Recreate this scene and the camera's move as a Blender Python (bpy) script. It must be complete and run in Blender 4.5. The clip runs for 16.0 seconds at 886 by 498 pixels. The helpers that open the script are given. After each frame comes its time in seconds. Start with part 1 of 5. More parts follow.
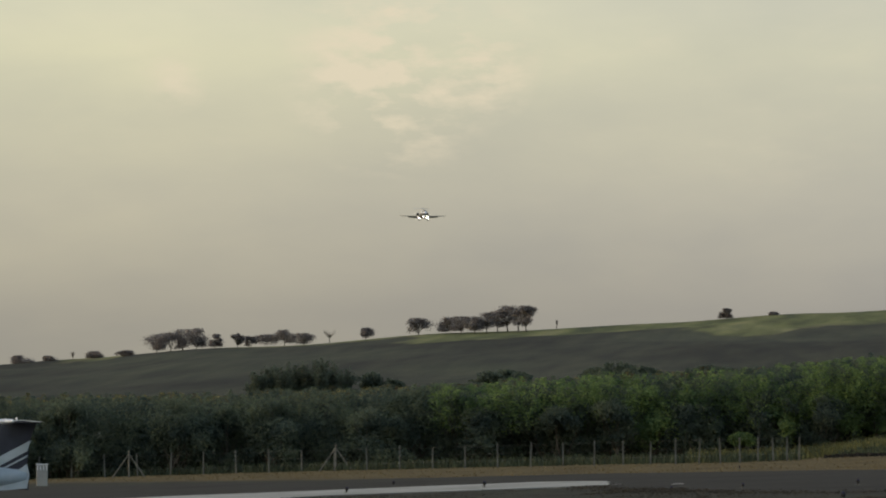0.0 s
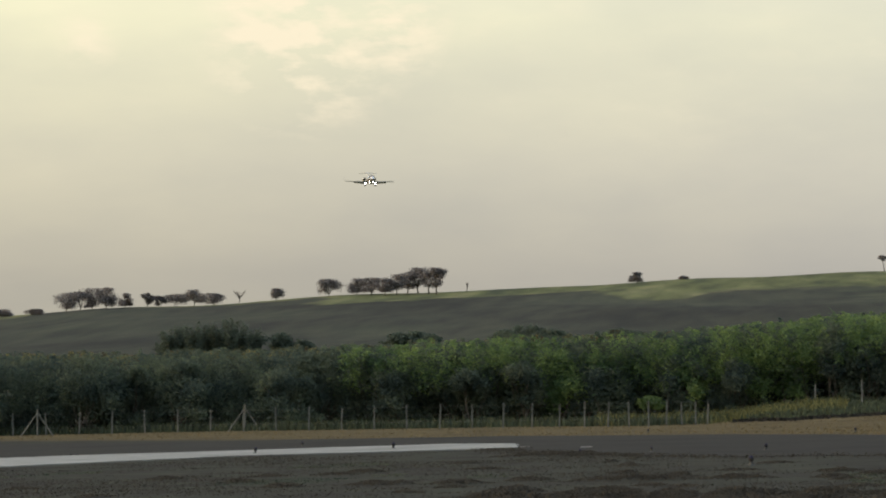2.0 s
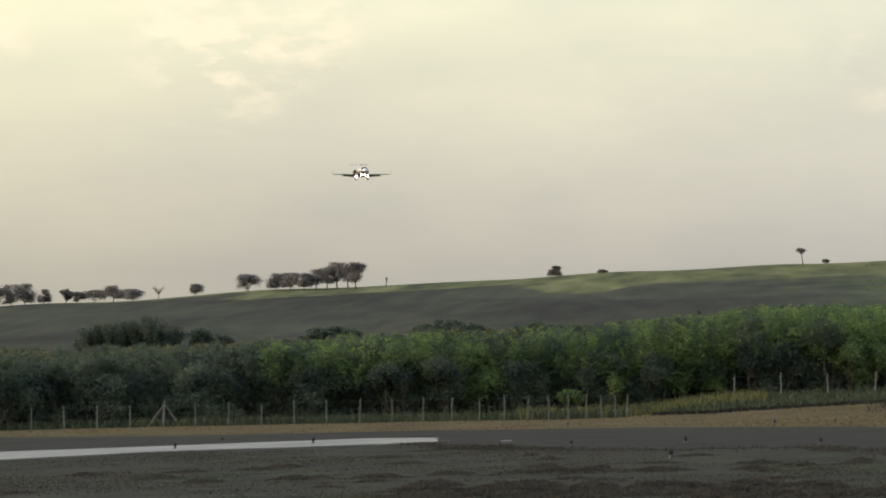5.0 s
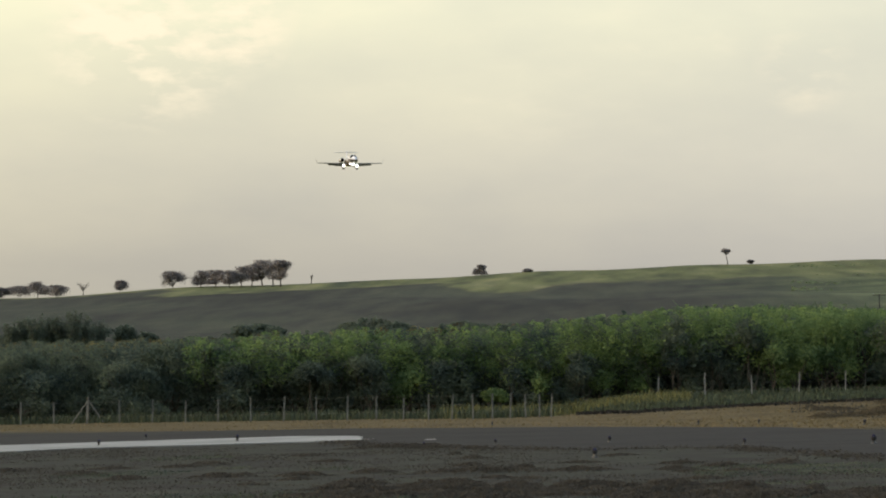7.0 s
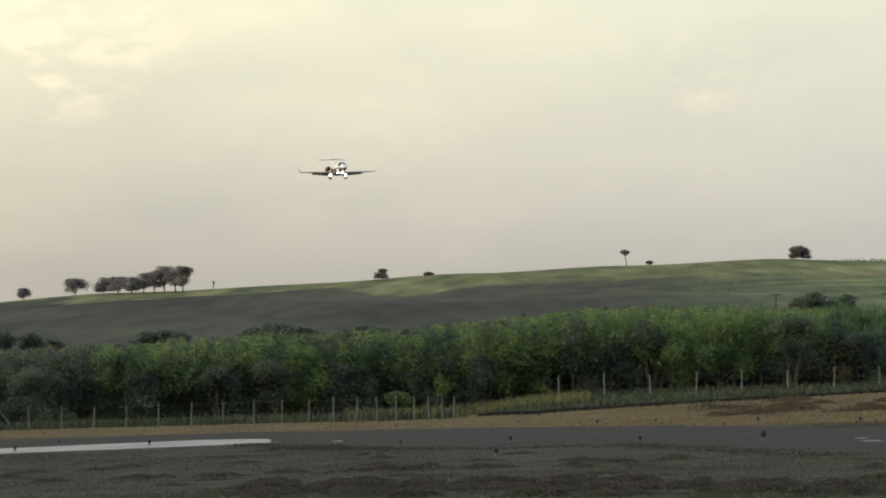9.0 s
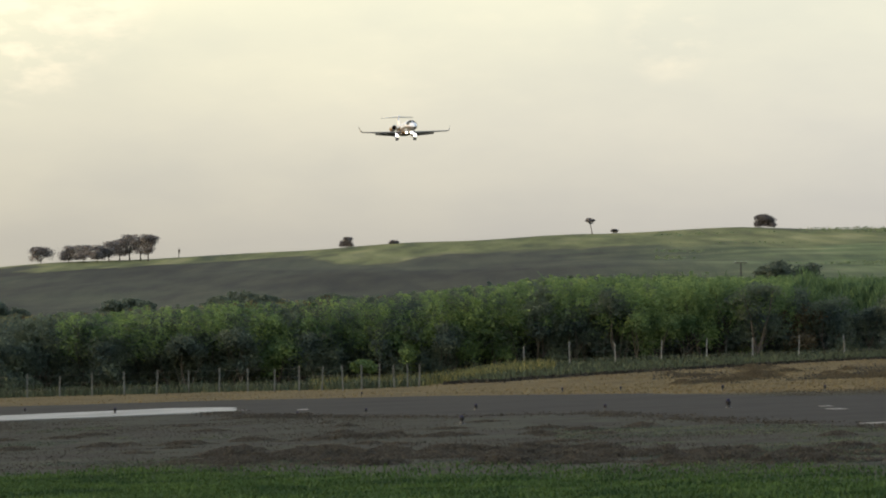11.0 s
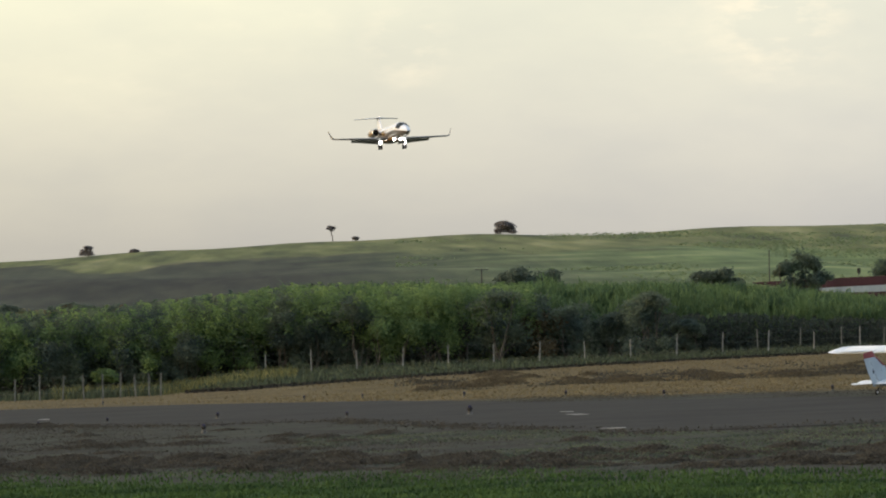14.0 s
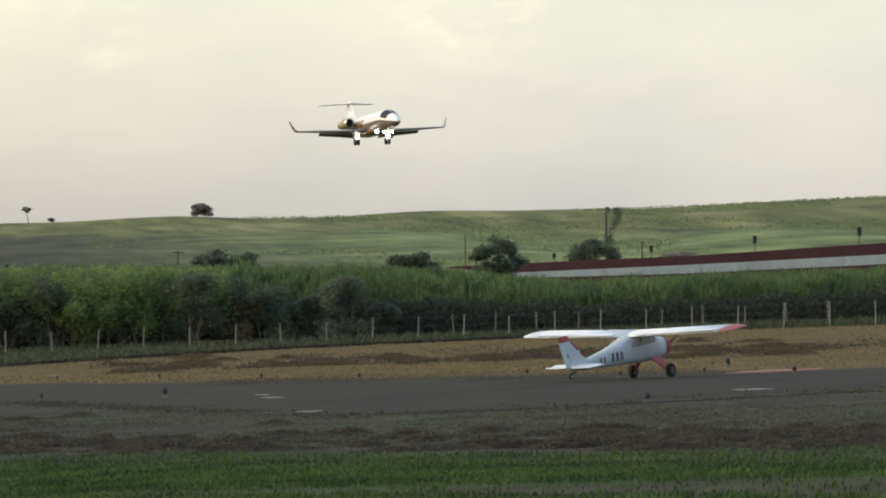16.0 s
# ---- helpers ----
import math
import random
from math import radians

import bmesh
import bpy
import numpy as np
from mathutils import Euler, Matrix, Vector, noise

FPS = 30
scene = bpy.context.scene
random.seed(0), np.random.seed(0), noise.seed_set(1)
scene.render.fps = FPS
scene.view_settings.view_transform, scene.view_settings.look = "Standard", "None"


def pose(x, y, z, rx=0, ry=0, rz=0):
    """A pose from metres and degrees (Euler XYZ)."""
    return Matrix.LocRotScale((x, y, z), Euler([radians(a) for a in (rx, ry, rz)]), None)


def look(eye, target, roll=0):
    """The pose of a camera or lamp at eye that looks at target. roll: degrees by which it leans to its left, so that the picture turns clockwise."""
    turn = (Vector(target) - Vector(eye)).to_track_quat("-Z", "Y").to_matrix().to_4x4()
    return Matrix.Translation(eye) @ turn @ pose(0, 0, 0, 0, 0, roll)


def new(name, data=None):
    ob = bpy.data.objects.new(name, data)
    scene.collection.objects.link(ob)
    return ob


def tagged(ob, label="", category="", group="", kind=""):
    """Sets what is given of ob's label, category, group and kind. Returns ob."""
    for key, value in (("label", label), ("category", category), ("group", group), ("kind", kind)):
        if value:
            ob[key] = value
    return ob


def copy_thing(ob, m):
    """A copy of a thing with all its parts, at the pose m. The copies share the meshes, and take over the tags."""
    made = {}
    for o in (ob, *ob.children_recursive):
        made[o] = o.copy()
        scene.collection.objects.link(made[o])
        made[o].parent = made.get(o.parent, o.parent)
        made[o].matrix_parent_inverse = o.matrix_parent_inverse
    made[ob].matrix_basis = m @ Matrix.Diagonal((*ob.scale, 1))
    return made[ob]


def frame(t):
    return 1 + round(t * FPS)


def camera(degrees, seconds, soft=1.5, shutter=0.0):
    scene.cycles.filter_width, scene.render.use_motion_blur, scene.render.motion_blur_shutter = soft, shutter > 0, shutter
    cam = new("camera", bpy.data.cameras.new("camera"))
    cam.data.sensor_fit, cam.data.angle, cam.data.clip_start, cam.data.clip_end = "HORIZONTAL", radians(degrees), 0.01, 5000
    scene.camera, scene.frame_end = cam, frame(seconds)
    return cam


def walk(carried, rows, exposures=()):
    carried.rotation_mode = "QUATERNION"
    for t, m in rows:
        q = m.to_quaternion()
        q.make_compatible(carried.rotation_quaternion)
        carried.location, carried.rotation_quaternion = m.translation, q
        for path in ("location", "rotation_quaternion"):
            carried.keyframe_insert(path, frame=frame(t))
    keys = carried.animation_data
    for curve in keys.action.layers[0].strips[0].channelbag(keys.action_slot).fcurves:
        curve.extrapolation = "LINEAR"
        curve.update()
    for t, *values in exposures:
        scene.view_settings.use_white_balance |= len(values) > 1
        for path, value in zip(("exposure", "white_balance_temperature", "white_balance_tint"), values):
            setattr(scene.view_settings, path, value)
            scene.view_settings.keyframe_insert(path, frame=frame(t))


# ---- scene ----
cam = camera(12.54, 16.0, soft=2.0)
# seconds, place along y, yaw, pitch, roll of the hand-held telephoto camera
CAM = [
    (0.0, 3.0, 5.390, 2.509, 0.055),
    (0.5, 3.0, 5.006, 2.333, 0.014),
    (1.0, 3.0, 4.703, 2.270, -0.036),
    (1.5, 3.0, 4.287, 2.019, -0.077),
    (2.0, 3.0, 4.121, 1.968, -0.411),
    (2.5, 3.0, 4.037, 2.048, -0.361),
    (3.0, 3.0, 3.777, 2.130, -0.280),
    (5.5, 3.0, 2.734, 1.831, -0.174),
    (6.0, 3.0, 2.464, 1.803, -0.256),
    (6.5, 3.0, 2.248, 1.811, -0.285),
    (7.0, 3.0, 1.909, 1.878, -0.459),
    (7.5, 3.0, 1.480, 2.018, -0.283),
    (8.0, -2.0, 0.931, 2.027, -0.136),
    (10.5, -3.0, 0.276, 1.555, 0.351),
    (11.0, -3.0, 0.000, 1.471, 0.247),
    (11.5, -3.0, -0.324, 1.627, 0.312),
    (12.0, -3.0, -0.746, 1.849, 0.324),
    (12.5, -3.0, -1.507, 1.962, 0.394),
    (13.0, -3.0, -2.246, 1.861, 0.554),
    (13.5, -3.0, -2.964, 1.675, 0.660),
    (14.0, -3.0, -3.681, 1.551, 0.679),
    (14.5, -3.0, -4.333, 1.469, 0.580),
    (15.0, -3.0, -5.401, 1.393, 0.586),
    (15.5, -3.0, -6.730, 1.294, 0.569),
    (16.0, -3.0, -7.989, 1.273, 0.385),
]
EYE = 2.4


def aim(y, yaw, pitch, roll):
    return pose(0, y, EYE, 0, 0, yaw) @ pose(0, 0, 0, pitch) @ pose(0, 0, 0, 0, roll) @ pose(0, 0, 0, 90)


walk(cam, [(t, aim(y, yaw, pitch, roll)) for t, y, yaw, pitch, roll in CAM],
     exposures=[(0.0, -0.56), (1.0, -0.37), (2.0, -0.15), (3.0, -0.13), (5.5, -0.02), (8.0, -0.05), (10.5, 0.13), (12.5, 0.04), (13.0, 0.03), (14.0, 0.10), (15.0, 0.18), (16.0, 0.2)])

# ---- light: a hazy evening sky and a low veiled sun ----
SUN_AZ, SUN_EL = -92.0, 16.0


def build_world():
    w = bpy.data.worlds.new("evening_sky")
    scene.world = w
    w.use_nodes = True
    nt = w.node_tree
    n, l = nt.nodes, nt.links
    n.clear()
    out, bg = n.new("ShaderNodeOutputWorld"), n.new("ShaderNodeBackground")
    sky = n.new("ShaderNodeTexSky")
    sky.sky_type, sky.sun_disc = "NISHITA", False
    sky.sun_elevation, sky.sun_rotation = radians(SUN_EL), radians(SUN_AZ)
    sky.dust_density, sky.air_density = 4.0, 1.5
    tc, sep = n.new("ShaderNodeTexCoord"), n.new("ShaderNodeSeparateXYZ")
    l.new(tc.outputs["Generated"], sep.inputs[0])

    def ramp(src, stops):
        r = n.new("ShaderNodeValToRGB")
        while len(r.color_ramp.elements) < len(stops):
            r.color_ramp.elements.new(0.5)
        for e, (pos, c) in zip(r.color_ramp.elements, stops):
            e.position, e.color = pos, (*c, 1)
        l.new(src, r.inputs[0])
        return r.outputs[0]

    def maths(op, a, b=None, clamp=False):
        m = n.new("ShaderNodeMath")
        m.operation, m.use_clamp = op, clamp
        for i, v in enumerate((a, b)):
            if v is None:
                continue
            if isinstance(v, (int, float)):
                m.inputs[i].default_value = v
            else:
                l.new(v, m.inputs[i])
        return m.outputs[0]

    def mix(fac, a, b, mode="MIX"):
        m = n.new("ShaderNodeMix")
        m.data_type, m.blend_type = "RGBA", mode
        for k, v in ((0, fac), (6, a), (7, b)):
            if isinstance(v, (int, float)):
                m.inputs[k].default_value = v
            elif isinstance(v, tuple):
                m.inputs[k].default_value = (*v, 1)
            else:
                l.new(v, m.inputs[k])
        return m.outputs[2]

    # veil of thin cloud: paler upwards, warmer towards the sun
    height = maths("MULTIPLY", sep.outputs["Z"], 5.0)
    veil = ramp(height, [(0.0, (0.52, 0.495, 0.45)), (0.14, (0.59, 0.56, 0.505)), (0.28, (0.78, 0.745, 0.64)), (0.46, (0.99, 0.965, 0.77)), (0.66, (0.96, 0.97, 0.88)), (1.0, (0.84, 0.93, 1.02))])
    side = maths("MULTIPLY_ADD", sep.outputs["X"], -3.0)
    n_side = side.node
    n_side.inputs[2].default_value = 0.45
    side = maths("MINIMUM", maths("MAXIMUM", side, 0.0), 1.0)
    warm = mix(side, (0.905, 0.915, 0.955), (1.125, 1.105, 0.985))
    veil = mix(1.0, veil, warm, "MULTIPLY")
    # greyer low towards the far left, paler low towards the right
    low = ramp(maths("MULTIPLY", sep.outputs["Z"], 5.0), [(0.08, (1, 1, 1)), (0.42, (0, 0, 0))])
    across = maths("MULTIPLY_ADD", sep.outputs["X"], 3.2)
    across.node.inputs[2].default_value = 0.34
    across = maths("MINIMUM", maths("MAXIMUM", across, 0.0), 1.0)
    across = maths("POWER", across, 1.35)
    grade = mix(across, (0.93, 0.93, 0.95), (1.25, 1.25, 1.22))
    veil = mix(low, veil, mix(1.0, veil, grade, "MULTIPLY"))
    # streaked cloud
    mp = n.new("ShaderNodeMapping")
    mp.inputs["Scale"].default_value = (1.0, 1.0, 2.6)
    mp.inputs["Rotation"].default_value = (0.0, radians(18), 0.0)
    l.new(tc.outputs["Generated"], mp.inputs[0])
    big, fine = n.new("ShaderNodeTexNoise"), n.new("ShaderNodeTexNoise")
    for nz, sc, det, rough in ((big, 13.0, 5.0, 0.55), (fine, 55.0, 6.0, 0.6)):
        nz.inputs["Scale"].default_value, nz.inputs["Detail"].default_value, nz.inputs["Roughness"].default_value = sc, det, rough
        l.new(mp.outputs[0], nz.inputs["Vector"])
    soft = ramp(big.outputs[0], [(0.32, (0.92, 0.93, 0.955)), (0.68, (1.05, 1.045, 1.02))])
    veil = mix(1.0, veil, soft, "MULTIPLY")
    lift = ramp(maths("MULTIPLY", sep.outputs["Z"], 8.0), [(0.38, (0, 0, 0)), (0.66, (1, 1, 1))])
    puff = maths("MULTIPLY", maths("SUBTRACT", fine.outputs[0], 0.52, True), maths("SUBTRACT", big.outputs[0], 0.42, True))
    puff = maths("MULTIPLY", maths("MULTIPLY", puff, 5.0, True), lift)
    # three lit cloud heads
    for az, el, size, gain in ((-6.1, 5.1, 0.030, 11.0), (-9.2, 4.9, 0.010, 6.0), (3.2, 4.5, 0.014, 3.5), (8.4, 4.9, 0.022, 5.5), (-4.9, 5.2, 0.018, 11.0)):
        ds = n.new("ShaderNodeVectorMath")
        ds.operation = "DISTANCE"
        l.new(tc.outputs["Generated"], ds.inputs[0])
        ds.inputs[1].default_value = (math.sin(radians(az)), math.cos(radians(az)), math.sin(radians(el)))
        near = maths("SUBTRACT", 1.0, maths("DIVIDE", ds.outputs["Value"], size), True)
        head = maths("MULTIPLY", maths("MULTIPLY", maths("SUBTRACT", fine.outputs[0], 0.44, True), near), gain, True)
        puff = maths("MAXIMUM", puff, head)
    veil = mix(maths("MULTIPLY", puff, 0.8), veil, (1.26, 1.10, 0.82))
    # clear evening blue away from the sun and overhead
    back = maths("MULTIPLY_ADD", sep.outputs["Y"], -0.9)
    back.node.inputs[2].default_value = 0.25
    back = maths("MINIMUM", maths("MAXIMUM", back, 0.0), 0.85)
    scaled = mix(1.0, sky.outputs[0], (0.10, 0.10, 0.10), "MULTIPLY")
    east = mix(1.0, sky.outputs[0], (0.49, 0.50, 0.54), "MULTIPLY")
    col = mix(back, veil, east)
    col = mix(0.12, col, scaled)
    l.new(col, bg.inputs[0])
    bg.inputs[1].default_value = 1.0
    l.new(bg.outputs[0], out.inputs[0])


build_world()
sun = new("sun", bpy.data.lights.new("sun", "SUN"))
sun.data.energy, sun.data.angle, sun.data.color = 1.15, radians(12), (1.0, 0.89, 0.73)
_s = Vector((math.sin(radians(SUN_AZ)) * math.cos(radians(SUN_EL)), math.cos(radians(SUN_AZ)) * math.cos(radians(SUN_EL)), math.sin(radians(SUN_EL))))
sun.matrix_world = look(_s * 100, (0, 0, 0))

# ---- materials ----


def mat(name, c1, c2, rough=0.8, scale=8.0, metal=0.0, bump=0.0, wear=None, island=False, emit=None, spread=(0.35, 0.65), trans=0.0, clump=0.0):
    """Two tones by fine and coarse noise at real size; wear: a third colour in blotches; island: tone by piece."""
    m = bpy.data.materials.new(name)
    m.use_nodes = True
    nt = m.node_tree
    n, l = nt.nodes, nt.links
    b = n["Principled BSDF"]
    b.inputs["Roughness"].default_value, b.inputs["Metallic"].default_value = rough, metal
    b.inputs["Specular IOR Level"].default_value = 0.5 if rough < 0.55 else 0.08
    geo, no, big = n.new("ShaderNodeNewGeometry"), n.new("ShaderNodeTexNoise"), n.new("ShaderNodeTexNoise")
    tc = n.new("ShaderNodeTexCoord")
    for nz, s in ((no, scale), (big, scale * 0.13)):
        nz.inputs["Scale"].default_value, nz.inputs["Detail"].default_value = s, 5.0
        l.new(tc.outputs["Object"], nz.inputs["Vector"])
    r = n.new("ShaderNodeValToRGB")
    r.color_ramp.elements[0].position, r.color_ramp.elements[0].color = spread[0], (*c1, 1)
    r.color_ramp.elements[1].position, r.color_ramp.elements[1].color = spread[1], (*c2, 1)
    l.new(geo.outputs["Random Per Island"] if island else no.outputs[0], r.inputs[0])
    if island:
        r.color_ramp.elements[0].position, r.color_ramp.elements[1].position = 0.0, 1.0
    col = r.outputs[0]
    if wear:
        k, mx = n.new("ShaderNodeValToRGB"), n.new("ShaderNodeMix")
        k.color_ramp.elements[0].position, k.color_ramp.elements[1].position = 0.48, 0.66
        mx.data_type = "RGBA"
        l.new(big.outputs[0], k.inputs[0])
        l.new(k.outputs[0], mx.inputs[0])
        l.new(col, mx.inputs[6])
        mx.inputs[7].default_value = (*wear, 1)
        col = mx.outputs[2]
    if clump:
        cn, cr, cm = n.new("ShaderNodeTexNoise"), n.new("ShaderNodeValToRGB"), n.new("ShaderNodeMix")
        cn.inputs["Scale"].default_value, cn.inputs["Detail"].default_value = clump, 3.0
        l.new(tc.outputs["Object"], cn.inputs["Vector"])
        cr.color_ramp.elements[0].position, cr.color_ramp.elements[0].color = 0.36, (0.62, 0.68, 0.78, 1)
        cr.color_ramp.elements[1].position, cr.color_ramp.elements[1].color = 0.64, (1.40, 1.32, 1.12, 1)
        l.new(cn.outputs[0], cr.inputs[0])
        cm.data_type, cm.blend_type = "RGBA", "MULTIPLY"
        cm.inputs[0].default_value = 1.0
        l.new(col, cm.inputs[6])
        l.new(cr.outputs[0], cm.inputs[7])
        col = cm.outputs[2]
    l.new(col, b.inputs["Base Color"])
    if bump:
        bp = n.new("ShaderNodeBump")
        bp.inputs["Strength"].default_value, bp.inputs["Distance"].default_value = 0.6, bump
        l.new(no.outputs[0], bp.inputs["Height"])
        l.new(bp.outputs[0], b.inputs["Normal"])
    if trans:
        t, ms = n.new("ShaderNodeBsdfTranslucent"), n.new("ShaderNodeMixShader")
        l.new(col, t.inputs[0])
        ms.inputs[0].default_value = trans
        l.new(b.outputs[0], ms.inputs[1])
        l.new(t.outputs[0], ms.inputs[2])
        l.new(ms.outputs[0], n["Material Output"].inputs[0])
    if emit:
        b.inputs["Emission Color"].default_value, b.inputs["Emission Strength"].default_value = (*emit[:3], 1), emit[3]
    return m


M = {}
M["asphalt"] = mat("asphalt", (0.0235, 0.0215, 0.019), (0.032, 0.0295, 0.0262), 0.95, 1.2, bump=0.01, wear=(0.020, 0.0185, 0.0165))
M["concrete"] = mat("worn_white_concrete", (0.22, 0.215, 0.20), (0.31, 0.305, 0.285), 0.85, 0.6, bump=0.005, wear=(0.17, 0.165, 0.155))
M["paint"] = mat("worn_white_paint", (0.12, 0.115, 0.11), (0.22, 0.21, 0.20), 0.8, 2.0)
M["clay"] = mat("red_clay", (0.16, 0.09, 0.075), (0.23, 0.13, 0.105), 0.95, 1.0)
M["post"] = mat("grey_concrete_post", (0.125, 0.124, 0.118), (0.20, 0.197, 0.182), 0.9, 9.0, bump=0.004)
M["post_dark"] = mat("dark_concrete_post", (0.09, 0.09, 0.08), (0.145, 0.143, 0.128), 0.9, 9.0, bump=0.004)
M["wire"] = mat("fence_wire", (0.12, 0.12, 0.11), (0.2, 0.19, 0.18), 0.6, 9.0, metal=0.5)
M["black"] = mat("black_plastic", (0.012, 0.012, 0.013), (0.03, 0.028, 0.028), 0.55, 20.0)
M["stem"] = mat("dark_steel", (0.04, 0.04, 0.042), (0.08, 0.078, 0.075), 0.5, 20.0, metal=0.6)
M["lens"] = mat("dark_glass_lens", (0.015, 0.015, 0.035), (0.03, 0.03, 0.06), 0.6, 20.0)
M["cane"] = mat("green_cane_leaf", (0.066, 0.106, 0.048), (0.104, 0.152, 0.068), 0.6, island=True, trans=0.45, clump=0.35)
# these two leaf colours are lifted and cooled to carry the haze
M["leaf"] = mat("dark_shrub_leaf", (0.080, 0.102, 0.084), (0.110, 0.137, 0.100), 0.6, island=True, trans=0.5, clump=0.4)
M["leaf_back"] = mat("dark_tree_leaf", (0.074, 0.092, 0.074), (0.108, 0.130, 0.092), 0.6, island=True, trans=0.45)
M["leaf_light"] = mat("light_shrub_leaf", (0.118, 0.174, 0.072), (0.168, 0.236, 0.096), 0.6, island=True, trans=0.5, clump=0.4)
# the ridge trees' pale grey haze is put into their leaf colour
M["leaf_far"] = mat("hazed_tree_leaf", (0.165, 0.148, 0.146), (0.235, 0.212, 0.200), 0.7, island=True, trans=0.5)
M["scrub"] = mat("hillside_scrub_leaf", (0.046, 0.053, 0.044), (0.058, 0.066, 0.052), 0.7, island=True, trans=0.4)
# lower cane leaves, darkened for the shade under the heads
M["cane_shade"] = mat("shaded_cane_leaf", (0.032, 0.040, 0.036), (0.044, 0.053, 0.044), 0.8, island=True, trans=0.25)
# inner leaves, darkened for the shade within the thicket
M["inner_leaf"] = mat("shaded_thicket_leaf", (0.066, 0.080, 0.066), (0.086, 0.102, 0.078), 0.8, island=True, trans=0.4)
M["leaf_dry"] = mat("dry_brown_leaf", (0.06, 0.05, 0.03), (0.13, 0.10, 0.06), 0.8, island=True, trans=0.2)
M["leaf_olive"] = mat("olive_brown_seed_sprays", (0.115, 0.112, 0.062), (0.175, 0.160, 0.085), 0.8, island=True, trans=0.45, clump=0.5)
M["side_glass"] = mat("grey_see_through_cabin_glass", (0.10, 0.115, 0.13), (0.17, 0.185, 0.20), 0.25, 3.0)
M["bark"] = mat("grey_brown_bark", (0.05, 0.042, 0.034), (0.11, 0.095, 0.08), 0.9, 6.0, bump=0.02)
M["grass"] = mat("fresh_grass_blade", (0.028, 0.053, 0.017), (0.050, 0.086, 0.029), 0.7, island=True, trans=0.3, clump=0.5)
M["straw"] = mat("dry_grass_blade", (0.108, 0.086, 0.048), (0.180, 0.144, 0.080), 0.8, island=True, trans=0.3)
M["straw_green"] = mat("yellowed_grass_blade", (0.06, 0.065, 0.026), (0.15, 0.145, 0.06), 0.8, island=True, trans=0.25)
M["weed"] = mat("dull_green_weed", (0.050, 0.062, 0.046), (0.085, 0.104, 0.072), 0.8, island=True, trans=0.3, clump=0.3)
M["hill_cane"] = mat("pale_hillside_cane", (0.125, 0.158, 0.086), (0.160, 0.195, 0.105), 0.8, island=True, trans=0.4)
M["bank_weed"] = mat("dark_bank_weed", (0.034, 0.042, 0.030), (0.072, 0.086, 0.050), 0.8, island=True, trans=0.2)
M["litter"] = mat("dark_plant_litter", (0.014, 0.013, 0.013), (0.034, 0.031, 0.028), 0.9, island=True)
# bluish shade of the fuselage side, put into the white fabric's colour
M["fabric_shade"] = mat("shaded_white_fabric", (0.29, 0.335, 0.385), (0.35, 0.395, 0.445), 0.5, 1.5, wear=(0.27, 0.315, 0.365))
M["hay"] = mat("mown_brown_grass", (0.045, 0.042, 0.036), (0.064, 0.059, 0.049), 0.9, island=True, trans=0.3)
M["bank_hay"] = mat("dry_brown_cut_grass", (0.066, 0.054, 0.036), (0.108, 0.088, 0.056), 0.9, island=True, trans=0.3)
M["heap"] = mat("raked_brown_grass", (0.052, 0.047, 0.040), (0.082, 0.074, 0.061), 0.9, island=True, trans=0.3)
# wall out of the sun: its blue-grey shade is put into both paints
M["wall_white"] = mat("weathered_shaded_wall_white", (0.098, 0.130, 0.168), (0.122, 0.155, 0.192), 0.8, 1.5, wear=(0.092, 0.12, 0.155))
M["wall_red"] = mat("dark_red_wall_paint", (0.017, 0.0062, 0.0112), (0.023, 0.0085, 0.0138), 0.8, 1.5, wear=(0.0155, 0.0055, 0.009))
M["white"] = mat("white_aircraft_paint", (0.60, 0.605, 0.64), (0.66, 0.66, 0.685), 0.4, 0.8)
M["fabric"] = mat("white_doped_fabric", (0.50, 0.53, 0.58), (0.58, 0.60, 0.64), 0.5, 1.5, wear=(0.46, 0.49, 0.53))
M["red"] = mat("red_aircraft_paint", (0.165, 0.020, 0.028), (0.215, 0.030, 0.036), 0.5, 1.5)
M["window"] = mat("dark_cabin_glass", (0.015, 0.018, 0.022), (0.03, 0.035, 0.04), 0.56, 3.0)
M["cabin_glass"] = mat("pale_cabin_glass", (0.42, 0.41, 0.40), (0.52, 0.51, 0.49), 0.25, 3.0)
M["tyre"] = mat("black_rubber", (0.012, 0.012, 0.012), (0.028, 0.027, 0.026), 0.8, 9.0)
M["metal"] = mat("bright_metal", (0.55, 0.54, 0.52), (0.7, 0.69, 0.67), 0.3, 5.0, metal=0.9)
M["gear"] = mat("pale_gear_paint", (0.5, 0.5, 0.5), (0.62, 0.62, 0.62), 0.45, 5.0)
M["navy"] = mat("dark_navy_paint", (0.010, 0.014, 0.032), (0.018, 0.022, 0.045), 0.35, 2.0)
M["pale_blue"] = mat("pale_blue_grey_paint", (0.30, 0.36, 0.42), (0.38, 0.44, 0.50), 0.4, 2.0)
M["wood"] = mat("weathered_pole_wood", (0.035, 0.034, 0.032), (0.065, 0.062, 0.058), 0.9, 4.0, bump=0.01)
M["lamp"] = mat("landing_light_glow", (0.9, 0.9, 0.9), (1, 1, 1), 0.3, emit=(1.0, 0.97, 0.90, 25.0))
# the low sun's gold on the jet's rear and belly, put into colour
M["gold_light"] = mat("gold_lit_belly", (0.16, 0.09, 0.035), (0.22, 0.13, 0.05), 0.25, 1.0, metal=0.4)
